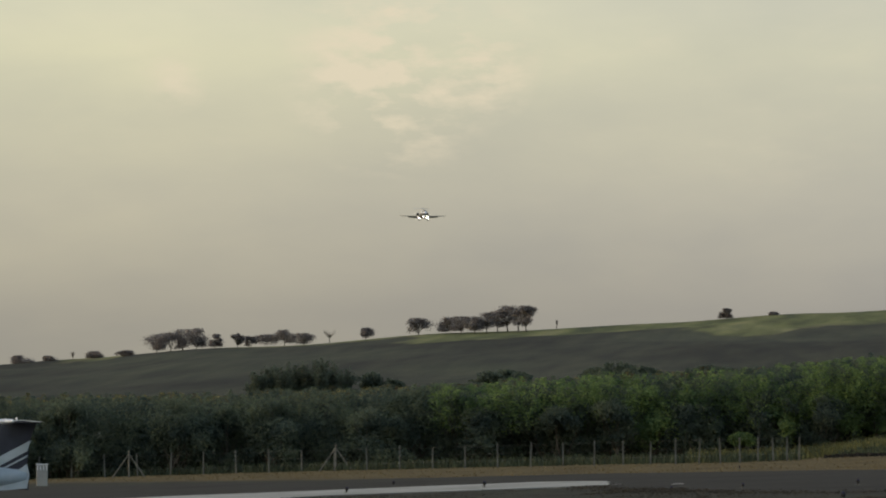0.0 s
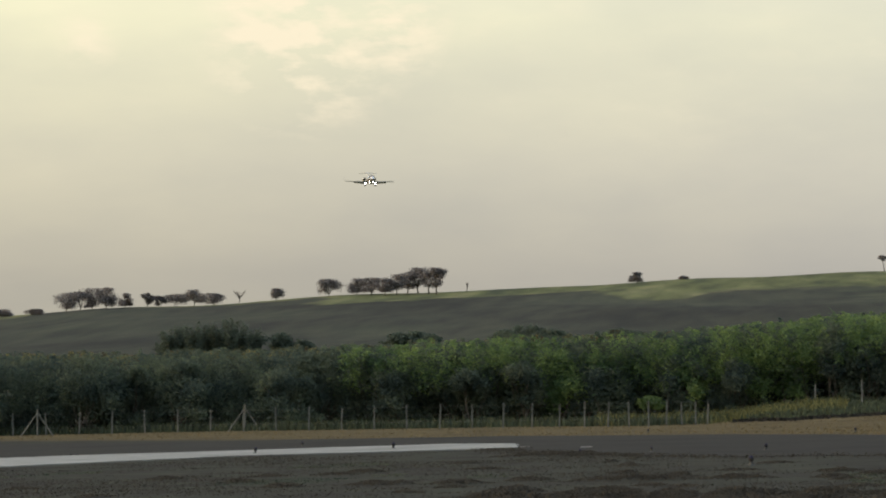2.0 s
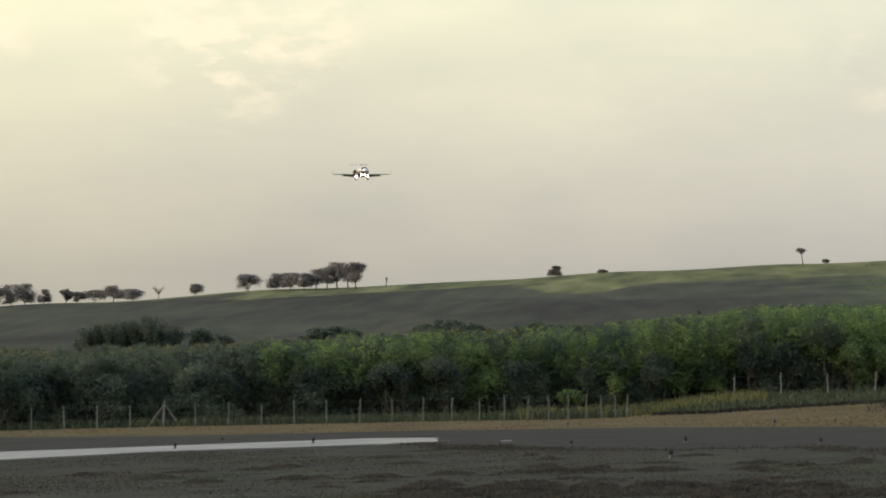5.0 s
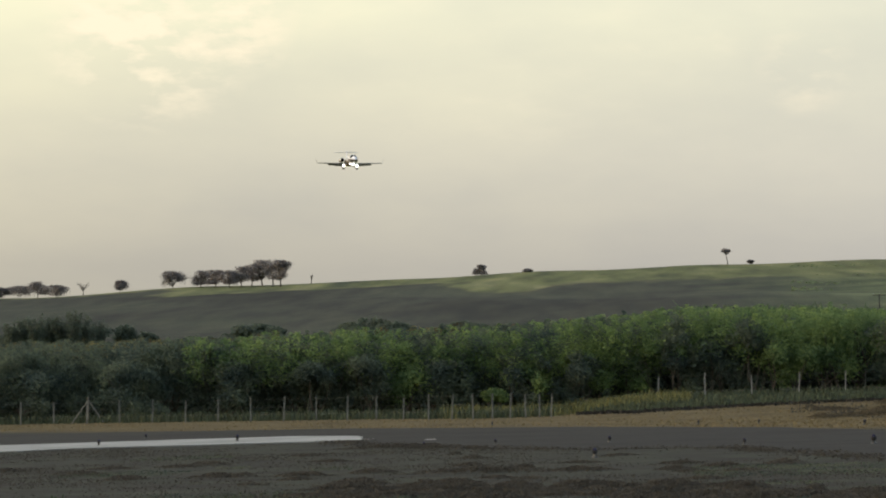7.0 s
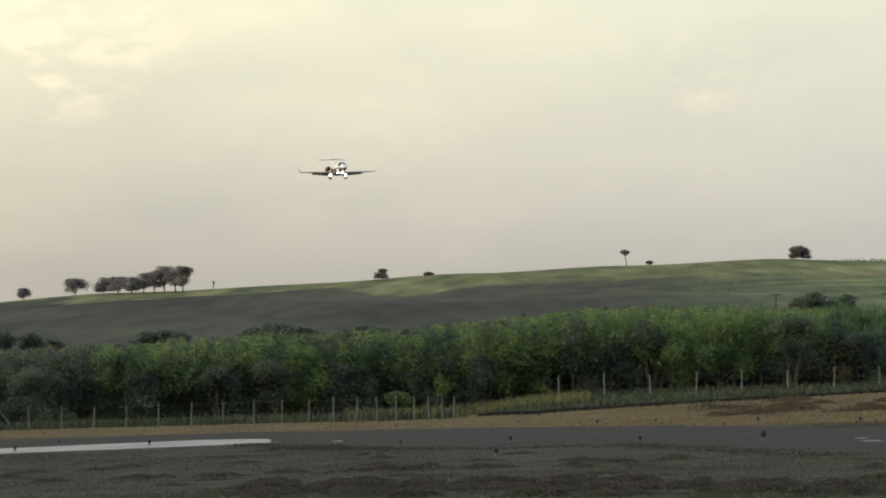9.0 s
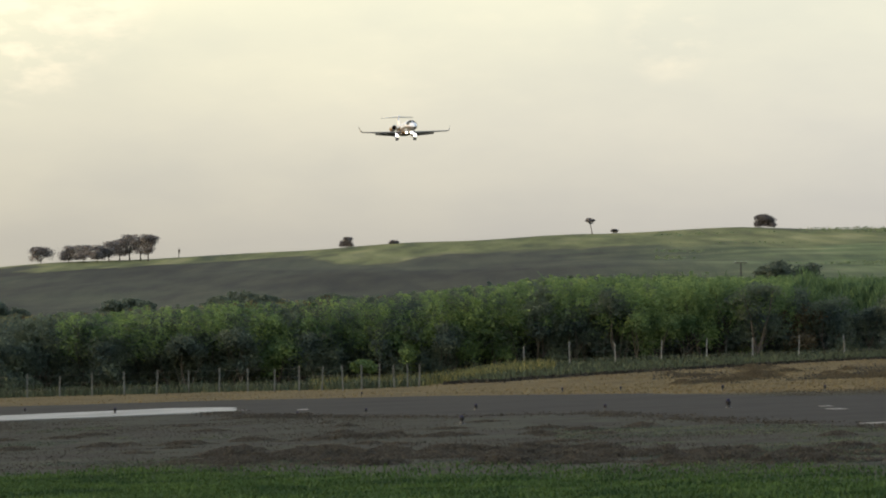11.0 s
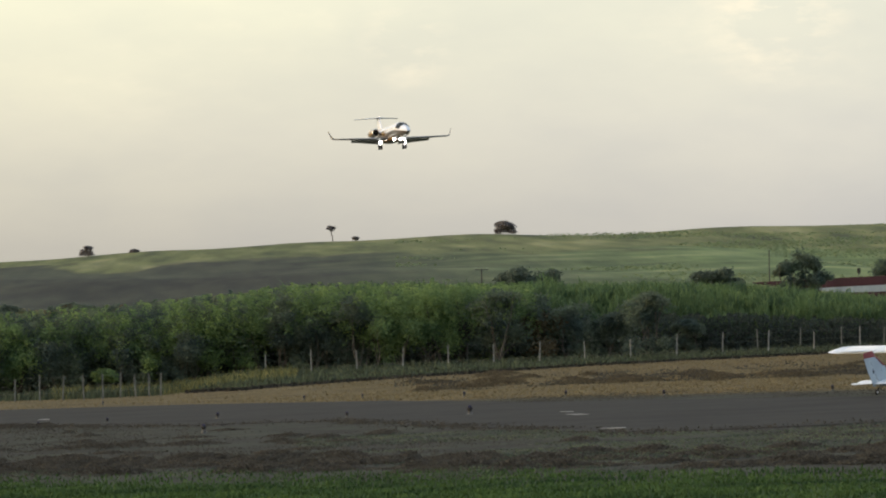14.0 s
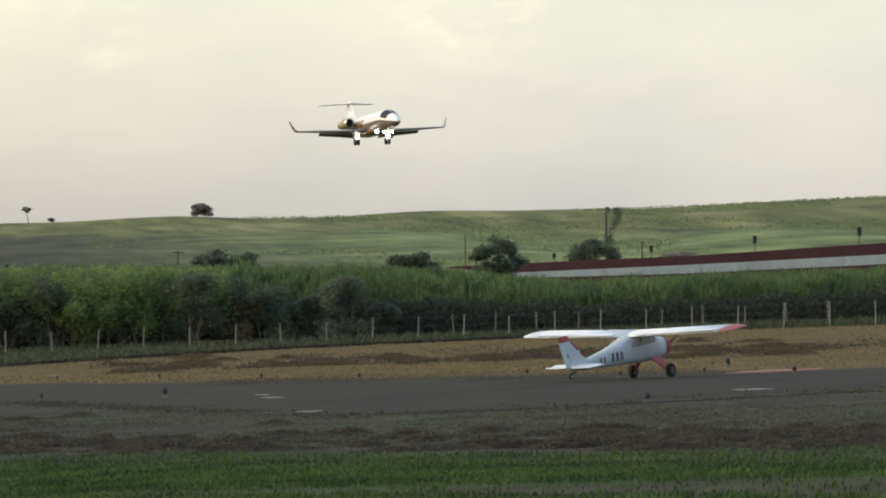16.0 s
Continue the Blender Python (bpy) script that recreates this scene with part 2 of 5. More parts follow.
# wings greyed all over for the shade on their undersides
M["wing_shade"] = mat("shaded_wing_grey", (0.15, 0.142, 0.136), (0.19, 0.18, 0.172), 0.4, 1.0)
# golden sunlight on the engines is put into the nacelle colour
M["nacelle"] = mat("gold_lit_nacelle", (0.28, 0.19, 0.11), (0.36, 0.25, 0.15), 0.3, 1.0, metal=0.3)
# shade and dark ground reflection under the jet, put into its colour
M["belly_shade"] = mat("shaded_lower_fuselage", (0.115, 0.098, 0.086), (0.15, 0.128, 0.112), 0.3, 1.0)
M["plaster"] = mat("pale_grey_plaster", (0.26, 0.26, 0.25), (0.34, 0.34, 0.32), 0.9, 1.0, wear=(0.22, 0.22, 0.21))


def ground_material():
    m = bpy.data.materials.new("airfield_and_hill_ground")
    m.use_nodes = True
    nt = m.node_tree
    n, l = nt.nodes, nt.links
    b = n["Principled BSDF"]
    b.inputs["Roughness"].default_value, b.inputs["Specular IOR Level"].default_value = 0.95, 0.03
    geo, sep = n.new("ShaderNodeNewGeometry"), n.new("ShaderNodeSeparateXYZ")
    l.new(geo.outputs["Position"], sep.inputs[0])

    def noise_at(scale, det=5.0, sx=1.0, sy=1.0):
        mp, nz = n.new("ShaderNodeMapping"), n.new("ShaderNodeTexNoise")
        mp.inputs["Scale"].default_value = (sx, sy, 0.0)
        l.new(geo.outputs["Position"], mp.inputs[0])
        l.new(mp.outputs[0], nz.inputs["Vector"])
        nz.inputs["Scale"].default_value, nz.inputs["Detail"].default_value = scale, det
        return nz.outputs[0]

    def ramp(src, stops):
        r = n.new("ShaderNodeValToRGB")
        while len(r.color_ramp.elements) < len(stops):
            r.color_ramp.elements.new(0.5)
        for e, (p, c) in zip(r.color_ramp.elements, stops):
            e.position, e.color = p, (*c, 1)
        l.new(src, r.inputs[0])
        return r.outputs[0]

    def lin(x, y, c, nz=None, nk=0.0):
        """x*X + y*Y + c + nk*(noise)"""
        acc = None
        for src, k in ((sep.outputs["X"], x), (sep.outputs["Y"], y), (nz, nk)):
            if src is None or k == 0:
                continue
            m_ = n.new("ShaderNodeMath")
            m_.operation = "MULTIPLY_ADD"
            l.new(src, m_.inputs[0])
            m_.inputs[1].default_value = k
            if acc is None:
                m_.inputs[2].default_value = c
            else:
                l.new(acc, m_.inputs[2])
            acc = m_.outputs[0]
        return acc

    def mix(fac, a, b_):
        mx = n.new("ShaderNodeMix")
        mx.data_type = "RGBA"
        l.new(fac, mx.inputs[0])
        l.new(a, mx.inputs[6])
        l.new(b_, mx.inputs[7])
        return mx.outputs[2]

    small, mid, large = noise_at(3.0), noise_at(0.35), noise_at(0.05)
    soil = ramp(mid, [(0.3, (0.033, 0.031, 0.027)), (0.45, (0.041, 0.039, 0.033)), (0.58, (0.045, 0.047, 0.036)), (0.72, (0.058, 0.054, 0.042))])
    dry = ramp(noise_at(0.22, 6.0), [(0.3, (0.064, 0.050, 0.030)), (0.5, (0.100, 0.078, 0.041)), (0.72, (0.130, 0.101, 0.058))])
    green = ramp(mid, [(0.3, (0.024, 0.042, 0.014)), (0.7, (0.036, 0.062, 0.020))])
    path = ramp(mid, [(0.3, (0.035, 0.032, 0.027)), (0.7, (0.06, 0.053, 0.042))])
    # shade put into the left hill face; strips of cane and pasture right
    hill_l = ramp(noise_at(0.022, 6.0, 1.0, 0.4), [(0.34, (0.037, 0.037, 0.032)), (0.50, (0.049, 0.050, 0.041)), (0.66, (0.064, 0.068, 0.050))])
    hill_r = ramp(noise_at(0.05, 9.0, 0.8, 0.9), [(0.32, (0.066, 0.088, 0.046)), (0.45, (0.102, 0.130, 0.062)), (0.56, (0.140, 0.170, 0.080)), (0.68, (0.215, 0.230, 0.115))])
    right = ramp(lin(0.0045, 0.0, 0.21, large, 0.25), [(0.42, (0, 0, 0)), (0.75, (1, 1, 1))])
    hill = mix(right, hill_l, hill_r)
    # the sunlit band along the ridge, painted as paler ground
    crest = ramp(noise_at(0.1, 6.0, 0.9, 0.12), [(0.34, (0.058, 0.066, 0.042)), (0.48, (0.105, 0.112, 0.055)), (0.60, (0.150, 0.150, 0.075)), (0.72, (0.205, 0.195, 0.105))])
    hill = mix(ramp(lin(0.004, 0.006, -4.95, noise_at(0.04, 8.0, 1.0, 0.22), 1.6), [(0.52, (0, 0, 0)), (0.66, (1, 1, 1))]), hill, crest)
    mottle = ramp(noise_at(0.22, 5.0, 1.0, 0.12), [(0.34, (0.80, 0.82, 0.86)), (0.66, (1.18, 1.17, 1.10))])
    hm = n.new("ShaderNodeMix")
    hm.data_type, hm.blend_type = "RGBA", "MULTIPLY"
    hm.inputs[0].default_value = 1.0
    l.new(hill, hm.inputs[6])
    l.new(mottle, hm.inputs[7])
    hill = hm.outputs[2]
    # zones, each with a ragged border
    z_green = ramp(lin(0.058, 0.05, -3.32, mid, 0.3), [(0.3, (0, 0, 0)), (0.75, (1, 1, 1))])
    col = mix(ramp(lin(0.056, 0.10, -5.95, mid, 0.6), [(0.1, (0, 0, 0)), (0.6, (1, 1, 1))]), path, green)
    col = mix(z_green, col, soil)
    z_dry = ramp(lin(0.0145, 0.01, -1.75, mid, 0.10), [(0.30, (0, 0, 0)), (0.42, (1, 1, 1))])
    col = mix(z_dry, col, dry)
    z_hill = ramp(lin(0.0, 0.02, -6.55, mid, 0.3), [(0.2, (0, 0, 0)), (0.6, (1, 1, 1))])
    col = mix(z_hill, col, hill)
    tone = ramp(small, [(0.3, (0.78, 0.78, 0.78)), (0.7, (1.15, 1.15, 1.15))])
    mx = n.new("ShaderNodeMix")
    mx.data_type, mx.blend_type = "RGBA", "MULTIPLY"
    mx.inputs[0].default_value = 1.0
    l.new(col, mx.inputs[6])
    l.new(tone, mx.inputs[7])
    l.new(mx.outputs[2], b.inputs["Base Color"])
    bp = n.new("ShaderNodeBump")
    bp.inputs["Distance"].default_value, bp.inputs["Strength"].default_value = 0.12, 0.8
    l.new(mid, bp.inputs["Height"])
    l.new(bp.outputs[0], b.inputs["Normal"])
    return m


M["ground"] = ground_material()

# ---- the lie of the land ----


def smooth(a, b, v):
    u = np.clip((v - a) / (b - a), 0, 1)
    return u * u * (3 - 2 * u)


RIDGE_AZ = [-60, -20, -11.5, -9.15, -6.8, -4.1, -1.3, 1.5, 2.6, 4.3, 6.3, 9.0, 11.0, 14.5, 20, 60]
RIDGE_EL = [0.3, 0.5, 0.855, 1.07, 1.218, 1.37, 1.518, 1.662, 1.705, 1.752, 1.762, 1.812, 1.865, 2.0, 2.1, 1.2]
HEDGE_AZ = [-30, -11.5, -8.4, -6.0, -4.1, -3.3, -2.0, -0.2, 0.67, 1.5, 2.3, 7.2, 8.4, 9.8, 10.5, 11.8, 14.4, 30]
HEDGE_EL = [0.3, 0.36, 0.40, 0.507, 0.575, 0.66, 0.71, 0.80, 0.925, 1.0, 1.02, 1.01, 0.93, 0.80, 0.80, 0.865, 0.95, 0.95]
RIDGE_D = 900.0


def ridge_el(az):
    return np.interp(az, RIDGE_AZ, RIDGE_EL)


def hedge_el(az):
    return np.interp(az, HEDGE_AZ, HEDGE_EL)


def land(x, y):
    """The ground's height: a gentle cross slope, a low bank before the fence, a slope under the cane, and the long hill."""
    x, y = np.asarray(x, float), np.asarray(y, float)
    d, az = np.hypot(x, y), np.degrees(np.arctan2(x, y))
    front = smooth(62, 35, np.abs(az))
    z = 0.03 * np.clip(x, -160, 160)
    z = z + 0.85 * smooth(-0.5, 1.3, az) * smooth(226, 322, d) * front
    cane = EYE + 400 * np.tan(np.radians(hedge_el(az))) - 3.6
    base = 0.03 * np.clip(400 * np.sin(np.radians(az)), -160, 160) + 0.85 * smooth(-0.5, 1.3, az)
    z = z + (cane - base) * smooth(345, 400, d) * front
    top = EYE + RIDGE_D * np.tan(np.radians(ridge_el(az)))
    u = np.clip((d - 400) / (RIDGE_D - 400), 0, 1)
    z = np.where(d > 400, z * (1 - front) + front * (cane + (top - cane) * (u ** 1.12)), z)
    z = z - front * np.where(d > RIDGE_D, (d - RIDGE_D) * 0.05 * smooth(RIDGE_D, RIDGE_D + 150, d), 0)
    return np.maximum(z, -40)


def ground_z(x, y):
    return float(land(x, y))


def polar(az, d):
    return d * math.sin(radians(az)), d * math.cos(radians(az))


def ground_sheet():
    az = np.concatenate([np.arange(-180, -20, 8.0), np.arange(-20, 20, 0.25), np.arange(20, 180, 8.0)])
    d = np.concatenate([np.linspace(2, 220, 40), np.linspace(224, 420, 66), np.linspace(430, 890, 60), np.linspace(895, 1000, 24), np.geomspace(1020, 4600, 14)])
    A, D = np.meshgrid(np.radians(az), d)
    X, Y = D * np.sin(A), D * np.cos(A)
    Z = land(X, Y)
    rough = np.array([noise.noise((x * 0.03, y * 0.012, 0.0)) for x, y in zip(X.ravel(), Y.ravel())]).reshape(X.shape)
    Z = Z + rough * 1.2 * smooth(430, 600, D)
    v = np.stack([X, Y, Z], -1).reshape(-1, 3)
    nr, na = len(d), len(az)
    i = np.arange((nr - 1) * na)
    r, c = i // na, i % na
    c2 = (c + 1) % na
    q = np.stack([r * na + c, (r + 1) * na + c, (r + 1) * na + c2, r * na + c2], -1)
    faces = [tuple(int(k) for k in f[::-1]) for f in q]
    v = np.vstack([v, [[0, 0, 0]]])
    faces += [(len(v) - 1, int((k + 1) % na), int(k)) for k in range(na)]
    me = bpy.data.meshes.new("ground")
    me.from_pydata([tuple(p) for p in v], [], faces)
    me.shade_smooth()
    me.materials.append(M["ground"])
    ob = new("ground", me)
    return tagged(ob, "mown brown airfield grass rising to a cane-covered hill", "ground", kind="structure")


ground_sheet()

# ---- mesh helpers ----


def part(name, bm, material, parent=None, label="", smooth_faces=False):
    """Link a bmesh as one mesh object under a thing or a part."""
    me = bpy.data.meshes.new(name)
    bm.normal_update()
    bm.to_mesh(me)
    bm.free()
    for m in material if isinstance(material, (list, tuple)) else [material]:
        me.materials.append(m)
    if smooth_faces:
        me.shade_smooth()
    ob = new(name, me)
    if parent:
        ob.parent = parent
    if label:
        tagged(ob, label)
    return ob


def empty(name, m, label, category, group=""):
    ob = new(name)
    ob.matrix_basis = m
    return tagged(ob, label, category, group)


def box(bm, c, s, rot=None, bevel=0.0):
    r = bmesh.ops.create_cube(bm, size=1.0)
    m = Matrix.Translation(c) @ (rot or Matrix()) @ Matrix.Diagonal((*s, 1))
    bmesh.ops.transform(bm, matrix=m, verts=r["verts"])
    if bevel:
        ed = list({e for v in r["verts"] for e in v.link_edges})
        bmesh.ops.bevel(bm, geom=ed, offset=bevel, segments=1, affect="EDGES")
    return bm


def rod(bm, a, b, r1, r2=None, seg=8):
    a, b = Vector(a), Vector(b)
    d = b - a
    q = bmesh.ops.create_cone(bm, cap_ends=True, segments=seg, radius1=r1, radius2=r1 if r2 is None else r2, depth=d.length)
    m = Matrix.Translation((a + b) / 2) @ d.to_track_quat("Z", "Y").to_matrix().to_4x4()
    bmesh.ops.transform(bm, matrix=m, verts=q["verts"])
    return bm


def ball(bm, c, s, seg=12):
    q = bmesh.ops.create_uvsphere(bm, u_segments=seg, v_segments=max(6, seg // 2), radius=1.0)
    bmesh.ops.transform(bm, matrix=Matrix.Translation(c) @ Matrix.Diagonal((*s, 1)), verts=q["verts"])
    return bm


def loft(bm, rings, closed=True, caps=True):
    """Skin a list of rings (lists of points, equal counts)."""
    vs = [[bm.verts.new(p) for p in ring] for ring in rings]
    k = len(rings[0])
    for a, b in zip(vs, vs[1:]):
        for i in range(k if closed else k - 1):
            j = (i + 1) % k
            bm.faces.new((a[i], a[j], b[j], b[i]))
    if caps and closed:
        bm.faces.new(vs[0][::-1])
        bm.faces.new(vs[-1])
    return bm


def body_rings(stations, seg=20, power=1.0):
    """Rings along y: (y, z centre, half width, half height)."""
    out = []
    for y, z, w, h in stations:
        ring = []
        for i in range(seg):
            a = 2 * math.pi * i / seg
            ring.append((w * math.copysign(abs(math.cos(a)) ** power, math.cos(a)), y, z + h * math.copysign(abs(math.sin(a)) ** power, math.sin(a))))
        out.append(ring)
    return out


def foil(chord, thick, y_le, seg=7):
    """Section points (y, z) of an aerofoil whose nose lies at y_le and which runs aft."""
    up, lo = [], []
    for i in range(seg + 1):
        u = 0.5 - 0.5 * math.cos(math.pi * i / seg)
        t = thick * chord * (2.97 * math.sqrt(u) - 1.26 * u - 3.52 * u * u + 2.84 * u ** 3 - 1.02 * u ** 4) / 2 * 1.0
        camber = 0.03 * chord * 4 * u * (1 - u)
        up.append((y_le - u * chord, camber + t))
        lo.append((y_le - u * chord, camber - t))
    return up + lo[-2:0:-1]


def wing_bm(sections):
    """sections: (x, y of the nose, z, chord, thickness, twist degrees)."""
    bm = bmesh.new()
    rings = []
    for x, y, z, c, t, tw in sections:
        s = math.sin(radians(tw))
        rings.append([(x, py, z + pz + (py - y) * s) for py, pz in foil(c, t, y)])
    loft(bm, rings)
    bmesh.ops.recalc_face_normals(bm, faces=bm.faces)
    return bm


def fin_bm(sections):
    """Upright surface; sections: (z, y of the nose, chord, thickness)."""
    bm = bmesh.new()
    rings = []
    for z, y, c, t in sections:
        rings.append([((pz - 0.03 * c * 4 * (u := (y - py) / c) * (1 - u)), py, z) for py, pz in foil(c, t, y)])
    loft(bm, rings)
    bmesh.ops.recalc_face_normals(bm, faces=bm.faces)
    return bm


def slab(name, pts, lift, material, label, category="", kind="structure"):
    """A thin paved area that lies on the plane part of the ground."""
    bm = bmesh.new()
    top = [bm.verts.new((x, y, 0.03 * x + lift)) for x, y in pts]
    f = bm.faces.new(top)
    if f.normal.z < 0:
        f.normal_flip()
    bm.normal_update()
    if f.normal.z < 0:
        bmesh.ops.reverse_faces(bm, faces=[f])
    r = bmesh.ops.extrude_face_region(bm, geom=[f])
    bmesh.ops.translate(bm, vec=(0, 0, -0.3), verts=[g for g in r["geom"] if isinstance(g, bmesh.types.BMVert)])
    bmesh.ops.recalc_face_normals(bm, faces=bm.faces)
    return tagged(part(name, bm, material), label, category or name, kind=kind)


# ---- paved areas ----
def ragged(pts, step=3.0, amp=0.35, seed=1):
    """A worn edge: the outline broken into short, slightly uneven pieces."""
    rng = random.Random(seed)
    out = []
    for (x0, y0), (x1, y1) in zip(pts, pts[1:] + pts[:1]):
        k = max(1, int(math.hypot(x1 - x0, y1 - y0) / step))
        for i in range(k):
            out.append((x0 + (x1 - x0) * i / k + rng.uniform(-amp, amp), y0 + (y1 - y0) * i / k + rng.uniform(-amp, amp) * 2))
    return out


ASPHALT = [(-90, 213), (-60, 188), (-33, 186.5), (-11, 190), (-9.5, 172), (-5, 158), (0, 147), (5.5, 144), (8.8, 120), (12, 102.5), (16.5, 102), (28.5, 109), (60, 128),
           (95, 150), (95, 185), (60, 166), (38, 148), (30, 146.5), (25.5, 147.5), (14.8, 171), (10, 198), (6, 206), (0, 219), (-14, 236.5), (-36, 247), (-90, 286)]
CONCRETE = [(-80.0, 143.1), (-28.6, 160.8), (-21.7, 175.7), (-12.5, 181.3), (-9.7, 182.0), (-10.4, 198.3), (-14.1, 203.2), (-24.2, 195.4), (-33.3, 186.8), (-80.0, 176.4)]
slab("runway", ragged(ASPHALT, 3.0, 0.32), 0.02, M["asphalt"], "worn dark grey asphalt runway and taxiway")
slab("threshold_concrete", ragged(CONCRETE, 3.0, 0.2, 3), 0.035, M["concrete"],
     "pale worn concrete strip beside the dark asphalt")


def marking(x, y, w, d, name="runway_marking", key="paint", label="short worn white painted runway mark"):
    slab(name, ragged([(x - w / 2, y - d / 2), (x + w / 2, y - d / 2), (x + w / 2, y + d / 2), (x - w / 2, y + d / 2)], 1.0, 0.08, int(x * 7)), 0.034, M[key], label, "road marking")


for x, y, w, d in ((13.4, 134.5, 0.55, 2.0), (13.6, 141, 0.35, 1.2), (26.1, 116.1, 0.9, 1.2), (12.0, 109.5, 0.6, 1.2), (-6.4, 181, 0.5, 3.0), (-9.4, 186, 0.4, 2.0)):
    marking(x, y, w, d)
slab("clay_patch", ragged([(32.3, 149.3), (34.1, 148), (37.2, 152), (35.0, 155)], 1.0, 0.15, 5), 0.03, M["clay"], "patch of bare reddish clay beside the taxiway", "bare soil")

# ---- low runway lights ----


def runway_light():
    ob = empty("runway_light", Matrix(), "small black elevated runway edge light on a short stem", "runway light", "runway edge lights")
    part("base_plate", rod(bmesh.new(), (0, 0, -0.05), (0, 0, 0.025), 0.10, 0.085, 10), M["stem"], ob)
    part("stem", rod(bmesh.new(), (0, 0, 0.02), (0, 0, 0.10), 0.045, 0.04, 8), M["stem"], ob)
    bm = bmesh.new()
    rod(bm, (0, 0, 0.09), (0, 0, 0.14), 0.05, 0.075, 10)
    rod(bm, (0, 0, 0.14), (0, 0, 0.19), 0.075, 0.07, 10)
    part("lamp_housing", bm, M["black"], ob)
    bm = bmesh.new()
    ball(bm, (0, 0, 0.19), (0.06, 0.06, 0.07), 10)
    part("lens", bm, M["lens"], ob, "dark bluish glass dome")
    return ob


LIGHTS = [(-21.5, 184.3, 1.05), (-15.7, 189.7, 1.15), (-5.9, 160, 0.8), (-3.2, 163.3, 0.8), (0.6, 130.4, 1.15), (1.3, 161.4, 1.0), (6.1, 149.6, 0.9), (10.4, 144.4, 1.35), (20.7, 104.8, 1.05),
          (-21.9, 208.1, 0.9), (-4.9, 238.4, 0.8), (6.5, 217.6, 0.95), (9.6, 215.7, 0.9), (14.1, 201, 1.05), (18.0, 187.4, 1.0), (21.0, 173.3, 1.0), (27.2, 165.4, 1.0), (28.5, 150.9, 0.9), (31.9, 151.3, 0.9),
          (36.3, 167.6, 1.5), (33.6, 143.0, 1.05)]
_first = runway_light()
for i, (x, y, s) in enumerate(LIGHTS):
    at = Matrix.Translation((x, y, ground_z(x, y) + (0.02 if i > 1 else 0.03))) @ pose(0, 0, 0, 3 * math.sin(i * 2.1), 4 * math.cos(i * 1.7), 40 * i)
    ob = _first if i == 0 else copy_thing(_first, at)
    ob.matrix_basis = at @ Matrix.Scale(s, 4)

# ---- fences ----


def post_mesh(h, w, key):
    bm = bmesh.new()
    loft(bm, [[(sx * k * w / 2, sy * k * w / 2, z) for sx, sy in ((-1, -1), (1, -1), (1, 1), (-1, 1))] for z, k in ((-0.6, 1.1), (0.2, 1.08), (h * 0.6, 1.0), (h - 0.03, 0.92), (h, 0.7))])
    me = bpy.data.meshes.new("post")
    bm.to_mesh(me)
    bm.free()
    me.materials.append(M[key])
    return me


def fence(places, h, w, label, wires, seed, skip=(), key="post"):
    """A fence of concrete posts and thin wires; places: (azimuth, distance)."""
    rng = random.Random(seed)
    x0, y0 = polar(*places[0])
    root = empty("fence", Matrix.Translation((x0, y0, ground_z(x0, y0))), label, "fence", "airfield fences")
    meshes = [post_mesh(h * k, w, key) for k in (0.92, 1.0, 1.05)]
    tops = []
    for i, (az, d) in enumerate(places):
        x, y = polar(az, d)
        z = ground_z(x, y)
        tops.append((x - x0, y - y0, z - ground_z(x0, y0)))
        if i in skip:
            continue
        ob = new("post", rng.choice(meshes))
        ob.parent = root
        ob.matrix_basis = pose(*tops[-1], rng.uniform(-2, 2), rng.uniform(-2.5, 2.5), rng.uniform(-8, 8))
    for k in wires:
        bm = bmesh.new()
        for a, b in zip(tops, tops[1:]):
            rod(bm, (a[0], a[1], a[2] + k * h), (b[0], b[1], b[2] + k * h), 0.0035, seg=4)
        part("wire", bm, M["wire"], root)
    return root


def left_line():
    az, step, out = -0.35, 0.165, []
    while az > -12.5:
        out.append((az, float(np.interp(az, [-12.5, -7.5, -4.6, -2.6, -1.36, -0.35], [336, 325, 303, 291, 277, 286]))))
        az -= step
        step = min(0.46, step + 0.027)
    return out


WIRES = (0.3, 0.6, 0.93)
fence(left_line(), 1.75, 0.10, "grey concrete post and wire fence before the dark thicket", WIRES, 1, key="post_dark")
fence([(1.155 + 0.654 * k, 327.0) for k in range(21)], 2.0, 0.095, "pale concrete post and wire fence along the dry bank", WIRES, 2)
fence([(-12.0 + 0.545 * k, 338.0) for k in range(21)], 2.3, 0.11, "second grey fence behind, half hidden in the thicket", WIRES, 3, skip=(3, 8, 9, 14), key="post_dark")
fence([(1.66 + 0.595 * k, 336.0) for k in range(21)], 2.15, 0.10, "second grey fence behind, half hidden in the cane", WIRES, 4, skip=(5, 9, 10, 15), key="post_dark")


def brace(az, d):
    """A strutted corner post."""
    x, y = polar(az, d)
    ob = empty("braced_post", Matrix.Translation((x, y, ground_z(x, y))), "grey concrete fence post with two slanting struts", "fence post")
    part("post", rod(bmesh.new(), (0, 0, -0.4), (0, 0, 2.1), 0.08, 0.07, 6), M["post_dark"], ob)
    for s in (-1, 1):
        part("strut", rod(bmesh.new(), (s * 1.35, 0, -0.1), (s * 0.05, 0, 1.75), 0.06, 0.05, 6), M["post_dark"], ob)


brace(-6.85, 322)
brace(-9.75, 322)

# ---- plants ----


